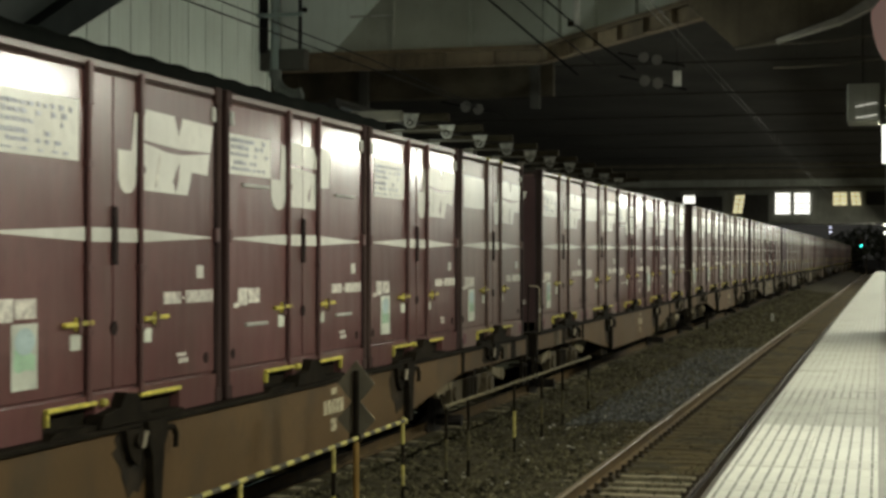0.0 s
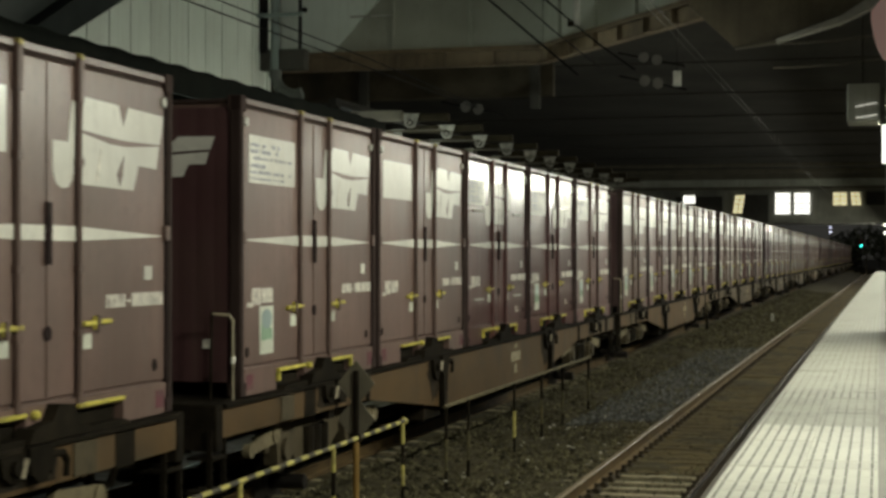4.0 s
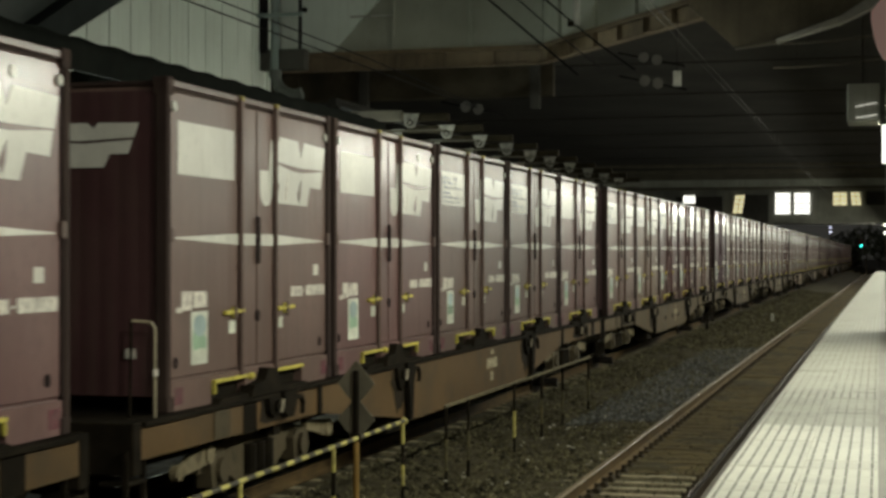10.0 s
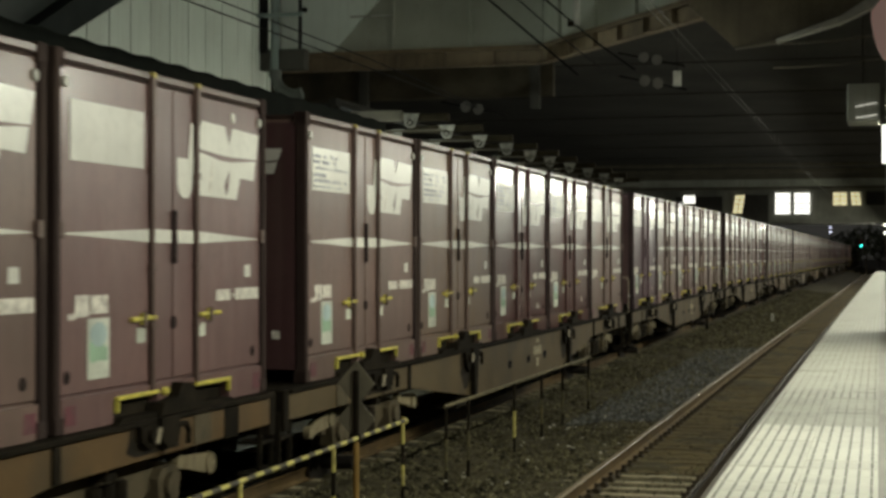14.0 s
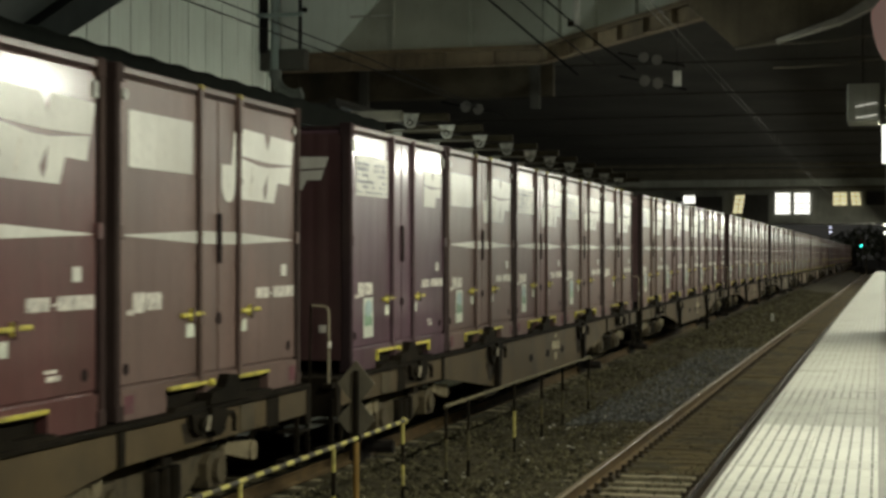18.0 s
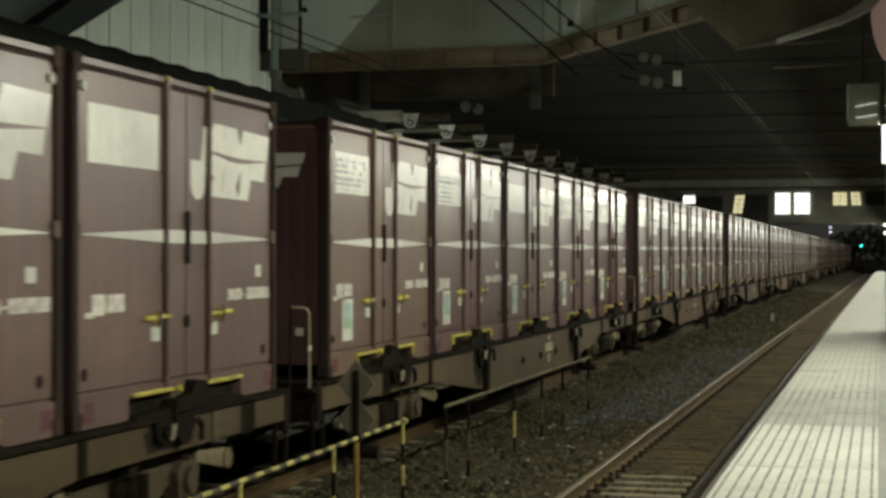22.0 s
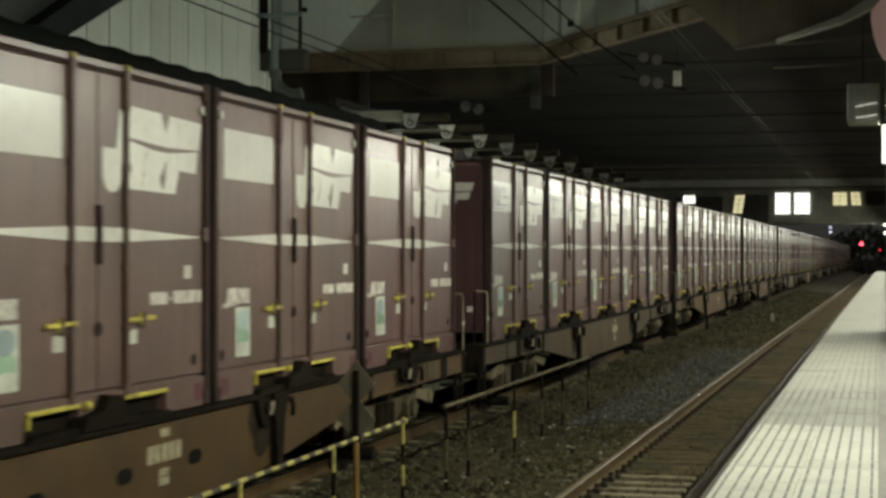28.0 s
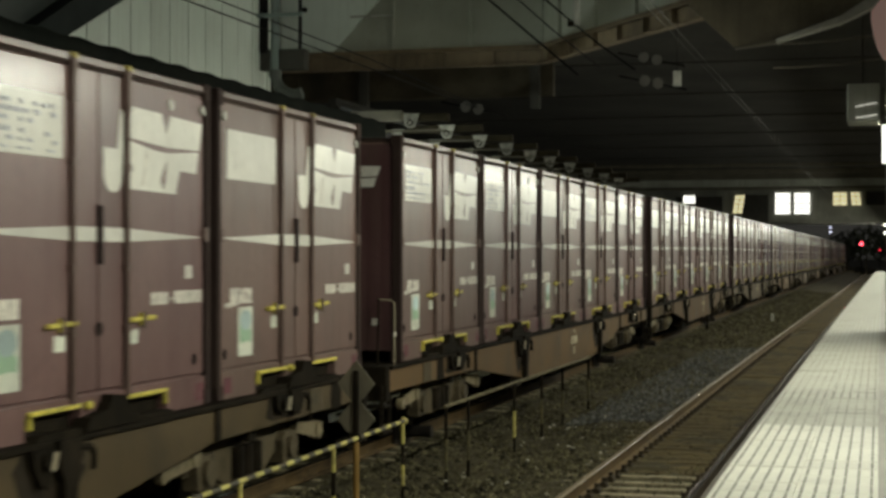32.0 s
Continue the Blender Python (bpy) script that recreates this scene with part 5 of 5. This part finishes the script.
# ---- wagon ----
def bogie(parent, y):
    b = empty("bogie", None)
    b.parent = parent
    b.matrix_local = pose(0, y, 0)
    for s in (-1, 1):
        xa, xb = sorted((s * 0.93, s * 1.06))
        bm = B()
        prism(bm, [(-1.25, 0.42), (-0.72, 0.40), (-0.45, 0.27), (0.45, 0.27), (0.72, 0.40), (1.25, 0.42), (1.25, 0.56), (0.70, 0.64), (0.45, 0.66), (-0.45, 0.66), (-0.70, 0.64), (-1.25, 0.56)], xa, xb)
        part("side_frame", bm, BOGIE, b)
        for yy in (-0.95, 0.95):
            bm = B()
            xa, xb = sorted((s * 1.00, s * 1.13))
            prism(bm, [(yy - 0.17, 0.30), (yy + 0.17, 0.30), (yy + 0.20, 0.50), (yy + 0.12, 0.57), (yy - 0.12, 0.57), (yy - 0.20, 0.50)], xa, xb)
            rod(bm, (s * 1.13, yy, 0.43), (s * 1.17, yy, 0.43), 0.10, 12)
            part("axle_box", bm, BOGIE, b)
        for yy in (-0.20, 0.0, 0.20):
            part("spring", rod(B(), (s * 1.07, yy, 0.30), (s * 1.07, yy, 0.56), 0.075, 10), BLACK, b)
        for q, (ya, za, yb, zb) in enumerate(((-1.75, 0.50, -1.15, 0.58), (1.15, 0.58, 1.75, 0.50))):
            bm = B()
            d = Vector((0, yb - ya, zb - za)).normalized()
            n2 = Vector((0, -d.z, d.y)) * 0.045
            pts = [(ya - n2.y, za - n2.z), (yb - n2.y * 1.8, zb - n2.z * 1.8), (yb + n2.y * 1.8, zb + n2.z * 1.8), (ya + n2.y, za + n2.z)]
            prism(bm, pts, *sorted((s * 1.09, s * 1.12)))
            rod(bm, (s * 1.07, ya, za), (s * 1.135, ya, za), 0.062, 12)
            rod(bm, (s * 1.07, yb, zb), (s * 1.135, yb, zb), 0.085, 12)
            part("brake_link", bm, LINK, b, "pale dusty link arm")
    part("bolster", box(B(), -1.02, 1.02, -0.22, 0.22, 0.50, 0.68, 0.02), BLACK, b)
    sets = []
    for yy in (-0.95, 0.95):
        bm = B()
        rod(bm, (-0.98, 0, 0), (0.98, 0, 0), 0.075, 10)
        for s in (-1, 1):
            rod(bm, (s * 0.50, 0, 0), (s * 0.53, 0, 0), 0.43, 28)
            rod(bm, (s * 0.53, 0, 0), (s * 0.625, 0, 0), 0.405, 28)
            rod(bm, (s * 0.625, 0, 0), (s * 0.645, 0, 0), 0.33, 28, 0.16)
        for k in range(6):
            a = k * math.pi / 3
            rod(bm, (0.655, 0.21 * math.cos(a), 0.21 * math.sin(a)), (0.64, 0.21 * math.cos(a), 0.21 * math.sin(a)), 0.045, 8)
        w = part("wheelset", bm, WHEEL, b)
        w.matrix_local = pose(0, yy, 0.405)
        sets.append(w)
    return b


def sill_outline():
    return [(-9.75, 0.985), (-9.75, 0.72), (-5.95, 0.70), (-2.75, 0.335), (2.75, 0.335), (5.95, 0.70), (9.75, 0.72), (9.75, 0.985)]


def wagon(holes, offset, near_rail, far_rail, steel):
    w = empty("container_wagon")
    tagged(w, "grimy brown flat railway wagon carrying five freight containers", "railway wagon", "wagons of the train")
    for s in (-1, 1):
        xa, xb = sorted((s * 1.225, s * 1.265))
        bm = B()
        prism(bm, sill_outline(), xa, xb)
        part("side_sill", bm, steel, w, "fish-bellied brown side girder")
        xa, xb = sorted((s * 1.10, s * 1.30))
        part("sill_flange", box(B(), xa, xb, -9.75, 9.75, 0.955, 0.990, 0.004), BLACK, w, "dark upper flange")
    part("deck", box(B(), -1.10, 1.10, -9.75, 9.75, 0.93, 0.985), BLACK, w)
    for x in (-0.45, 0.45):
        part("centre_sill", box(B(), x - 0.06, x + 0.06, -9.75, 9.75, 0.45, 0.93), BLACK, w)
    for y in (-9.82, 9.82):
        part("end_beam", box(B(), -1.27, 1.27, y - 0.07, y + 0.07, 0.62, 0.99, 0.01), BLACK, w)
        s = 1 if y > 0 else -1
        bm = B()
        ya, yb = sorted((s * 9.89, s * 10.20))
        box(bm, -0.13, 0.13, ya, yb, 0.74, 1.02, 0.02)
        box(bm, -0.06, 0.10, *sorted((s * 9.7, s * 10.1)), 0.70, 0.98, 0.02)
        part("coupler", bm, BLACK, w)
        bm = B()
        rod(bm, (0.5, s * 9.88, 0.7), (0.42, s * 10.05, 0.35), 0.03, 8)
        rod(bm, (0.42, s * 10.05, 0.35), (0.3, s * 10.2, 0.4), 0.03, 8)
        part("brake_hose", bm, BLACK, w)
        bm = B()
        for z in (0.28, 0.55):
            box(bm, 1.02, 1.25, *sorted((s * 9.62, s * 9.92)), z, z + 0.03, 0.004)
        for yy in (9.63, 9.91):
            box(bm, 1.20, 1.24, *sorted((s * (yy - 0.012), s * (yy + 0.012))), 0.26, 0.80)
        part("step", bm, BLACK, w, "dark steel step")
    for y in (-6.9, -2.6, 2.6, 6.9):
        part("cross_member", box(B(), -1.2, 1.2, y - 0.08, y + 0.08, 0.6, 0.93), BLACK, w)
    for y in (-7.05, 7.05):
        bogie(w, y)
    # container fastenings at each load place
    for k in range(5):
        yc = offset + (k - 2) * (CL + GAP)
        bm = B()
        prism(bm, [(yc - 0.40, 1.0), (yc + 0.44, 1.0), (yc + 0.40, 1.05), (yc + 0.24, 1.06), (yc + 0.20, 1.20), (yc - 0.02, 1.22), (yc - 0.10, 1.12), (yc - 0.34, 1.09)], 1.17, 1.30)
        part("twist_lock", bm, BLACK, w, "black container fastening")
        if k != 2:
            deep = abs(k - 2) == 1
            yh = yc + (0.42 if k < 2 else -0.68 if deep else -0.30)
            low = 0.36 if deep else 0.76
            bm = B()
            prism(bm, [(yh - 0.15, 0.99), (yh + 0.16, 0.99), (yh + 0.17, 0.88), (yh + 0.12, 0.80), (yh + 0.10, 0.70 if deep else low + 0.07), (yh + 0.06, low), (yh - 0.06, low), (yh - 0.08, 0.72 if deep else low + 0.04), (yh - 0.13, 0.82)], 1.27, 1.335)
            part("lock_lever_housing", bm, BLACK, w, "black lever housing")
            bm = B()
            rod(bm, (1.31, yh + 0.10, 0.92), (1.33, yh + 0.27, 0.915), 0.024, 8)
            rod(bm, (1.33, yh + 0.27, 0.915), (1.33, yh + 0.32, 0.86), 0.024, 8)
            rod(bm, (1.33, yh + 0.32, 0.86), (1.33, yh + 0.31, 0.76), 0.022, 8)
            part("hook_lever", bm, BLACK, w)
            bm = B()
            prism(bm, [(yh - 0.46, 0.955), (yh - 0.17, 0.955), (yh - 0.19, 0.80), (yh - 0.26, 0.70 if deep else 0.79), (yh - 0.36, 0.74 if deep else 0.80), (yh - 0.43, 0.84)], 1.27, 1.315)
            rod(bm, (1.30, yh - 0.30, 0.88), (1.345, yh - 0.30, 0.88), 0.05, 10)
            part("cam_box", bm, BLACK, w)
            rs = random.Random(k * 17 + int(holes))
            n = 34
            ring = []
            for q in range(n):
                a = 2 * math.pi * q / n
                ring.append((yh - 0.14 + (0.42 + rs.uniform(-0.06, 0.06)) * math.cos(a), max(low - 0.02, min(0.955, 0.82 + (0.30 if deep else 0.2) * math.sin(a) * (1 + 0.25 * math.cos(3 * a)) + rs.uniform(-0.04, 0.04)))))
            part("oil_stain", prism(B(), ring, 1.2655, 1.2685), GRIME, w, "dark oily stain")
            bm = B()
            rod(bm, (1.35, yh - 0.22, 0.93), (1.35, yh - 0.27, 0.82), 0.016, 6)
            part("lock_lever", bm, CREAM, w, "pale lever")
        for d in (-0.62, 0.66):
            bm = B()
            prism(bm, [(yc + d - 0.42, 0.99), (yc + d + 0.42, 0.99), (yc + d + 0.33, 1.03), (yc + d - 0.33, 1.03)], 1.16, 1.27)
            # Pads coloured black to keep the fork pockets above in shade.
            part("load_pad", bm, BLACK, w)
    for y in (-5.98, 5.98):
        part("sill_stiffener", box(B(), 1.262, 1.283, y - 0.05, y + 0.05, 0.70, 0.955), BLACK, w)
    for y in (-8.3, 8.3):
        part("dust_stain_plate", box(B(), 1.263, 1.278, y - 0.16, y + 0.16, 0.72, 0.94, 0.006), BOGIE, w, "dusty pale plate")
        part("dark_pocket", box(B(), 1.262, 1.270, y + 0.45, y + 0.75, 0.70, 0.95), BLACK, w)
    if holes:
        for y in (-0.9, 0.35, 1.55):
            bm = B()
            prism(bm, [(y - 0.12, 0.61), (y - 0.07, 0.575), (y + 0.07, 0.575), (y + 0.12, 0.61), (y + 0.12, 0.65), (y + 0.07, 0.685), (y - 0.07, 0.685), (y - 0.12, 0.65)], 1.2655, 1.2685)
            part("sill_hole", bm, CABLE, w, "dark oval hole")
    def lettering(y):
        bm = B()
        prism(bm, rect(y - 0.02, y + 0.14, 0.84, 0.90), 1.2655, 1.2695)
        for k in range(5):
            prism(bm, rect(y - 0.24 + k * 0.12, y - 0.145 + k * 0.12, 0.66, 0.79), 1.2655, 1.2695)
        prism(bm, rect(y - 0.04, y + 0.12, 0.49, 0.55), 1.2655, 1.2695)
        prism(bm, rect(y - 0.04, y + 0.12, 0.56, 0.61), 1.2655, 1.2695)
        part("wagon_lettering", bm, LETTERING, w, "worn yellowish lettering")
    lettering(0.95)
    # underframe gear
    part("brake_cylinder", rod(B(), (0.75, -1.6, 0.5), (0.75, -0.7, 0.5), 0.17, 14), BLACK, w)
    part("air_tank", rod(B(), (0.6, 1.0, 0.45), (0.6, 2.4, 0.45), 0.20, 14), BLACK, w)
    part("equipment_box", box(B(), 0.9, 1.2, -3.6, -2.9, 0.25, 0.6, 0.01), BLACK, w)
    for y, on in ((near_rail, near_rail), (10.02, far_rail)):
        if on:
            part("rail_bracket", box(B(), 1.16, 1.26, min(y - 0.03, 9.80) if y > 0 else y - 0.03, y + 0.03 if y > 0 else max(y + 0.03, -9.80), 0.90, 0.95, 0.004), BLACK, w)
            bm = B()
            rod(bm, (1.22, y, 0.95), (1.22, y, 1.64), 0.011, 8)
            rod(bm, (1.22, y, 1.64), (1.20, y - 0.03, 1.685), 0.011, 8)
            rod(bm, (1.20, y - 0.03, 1.685), (1.06, y - 0.06, 1.695), 0.011, 8)
            part("grab_rail", bm, CREAM, w, "cream tubular grab rail")
            part("rail_stay", rod(B(), (1.06, y - 0.06, 1.71), (1.045, y - 0.06, 0.95), 0.012, 8), BLACK, w)
            part("release_plate", box(B(), 1.215, 1.235, y - 0.035, y + 0.03, 1.29, 1.345, 0.006), GREYED, w)
    return w


def rail_pose(s):
    """The pose on the freight track at s metres up the line."""
    slope = 2 * 0.673 * min(s, 43) / 10000
    climb = rise(s + 0.5) - rise(s - 0.5)
    return pose(TRAIN_X + bend(s), s, rise(s), math.degrees(math.atan(climb)), 0, -math.degrees(math.atan(slope)))


first = {}
moving = []
spinning = []
for i in range(WAGON_COUNT):
    mid = 20.4 * (i - 1) - 0.25 + LOADED / 2 - (0.4 if 3 <= i <= 6 else 0.0) + (0, 0, 0.04, 0.03, 0.14, 0.26, 0.28, 0.26, 0.30)[min(i, 8)]
    off = STARTS[i] + LOADED / 2 - mid
    w = wagon(i in (3, 4, 5, 6), off, 0 if i == 3 else -9.98 if i in (4, 5, 6) else -9.43, i == 6, SILL_GREY if i in (3, 4, 5, 7, 10, 12) else SILL)
    moving.append((w, mid, 0.0, 0.0))
    if i < 10:
        spinning += [o for o in w.children_recursive if o.name.startswith("wheelset")]
    for k, kind in enumerate(WAGONS[i]):
        s = STARTS[i] + CL / 2 + k * (CL + GAP) + (SET[i][k] if i < len(SET) else 0)
        key = kind + ("" if i < 10 else "_far")
        if key not in first:
            first[key] = c = container(full=i < 10, **KINDS[kind])
        else:
            c = copy_thing(first[key], Matrix.Identity(4))
        moving.append((c, mid, s - mid, 1.0))
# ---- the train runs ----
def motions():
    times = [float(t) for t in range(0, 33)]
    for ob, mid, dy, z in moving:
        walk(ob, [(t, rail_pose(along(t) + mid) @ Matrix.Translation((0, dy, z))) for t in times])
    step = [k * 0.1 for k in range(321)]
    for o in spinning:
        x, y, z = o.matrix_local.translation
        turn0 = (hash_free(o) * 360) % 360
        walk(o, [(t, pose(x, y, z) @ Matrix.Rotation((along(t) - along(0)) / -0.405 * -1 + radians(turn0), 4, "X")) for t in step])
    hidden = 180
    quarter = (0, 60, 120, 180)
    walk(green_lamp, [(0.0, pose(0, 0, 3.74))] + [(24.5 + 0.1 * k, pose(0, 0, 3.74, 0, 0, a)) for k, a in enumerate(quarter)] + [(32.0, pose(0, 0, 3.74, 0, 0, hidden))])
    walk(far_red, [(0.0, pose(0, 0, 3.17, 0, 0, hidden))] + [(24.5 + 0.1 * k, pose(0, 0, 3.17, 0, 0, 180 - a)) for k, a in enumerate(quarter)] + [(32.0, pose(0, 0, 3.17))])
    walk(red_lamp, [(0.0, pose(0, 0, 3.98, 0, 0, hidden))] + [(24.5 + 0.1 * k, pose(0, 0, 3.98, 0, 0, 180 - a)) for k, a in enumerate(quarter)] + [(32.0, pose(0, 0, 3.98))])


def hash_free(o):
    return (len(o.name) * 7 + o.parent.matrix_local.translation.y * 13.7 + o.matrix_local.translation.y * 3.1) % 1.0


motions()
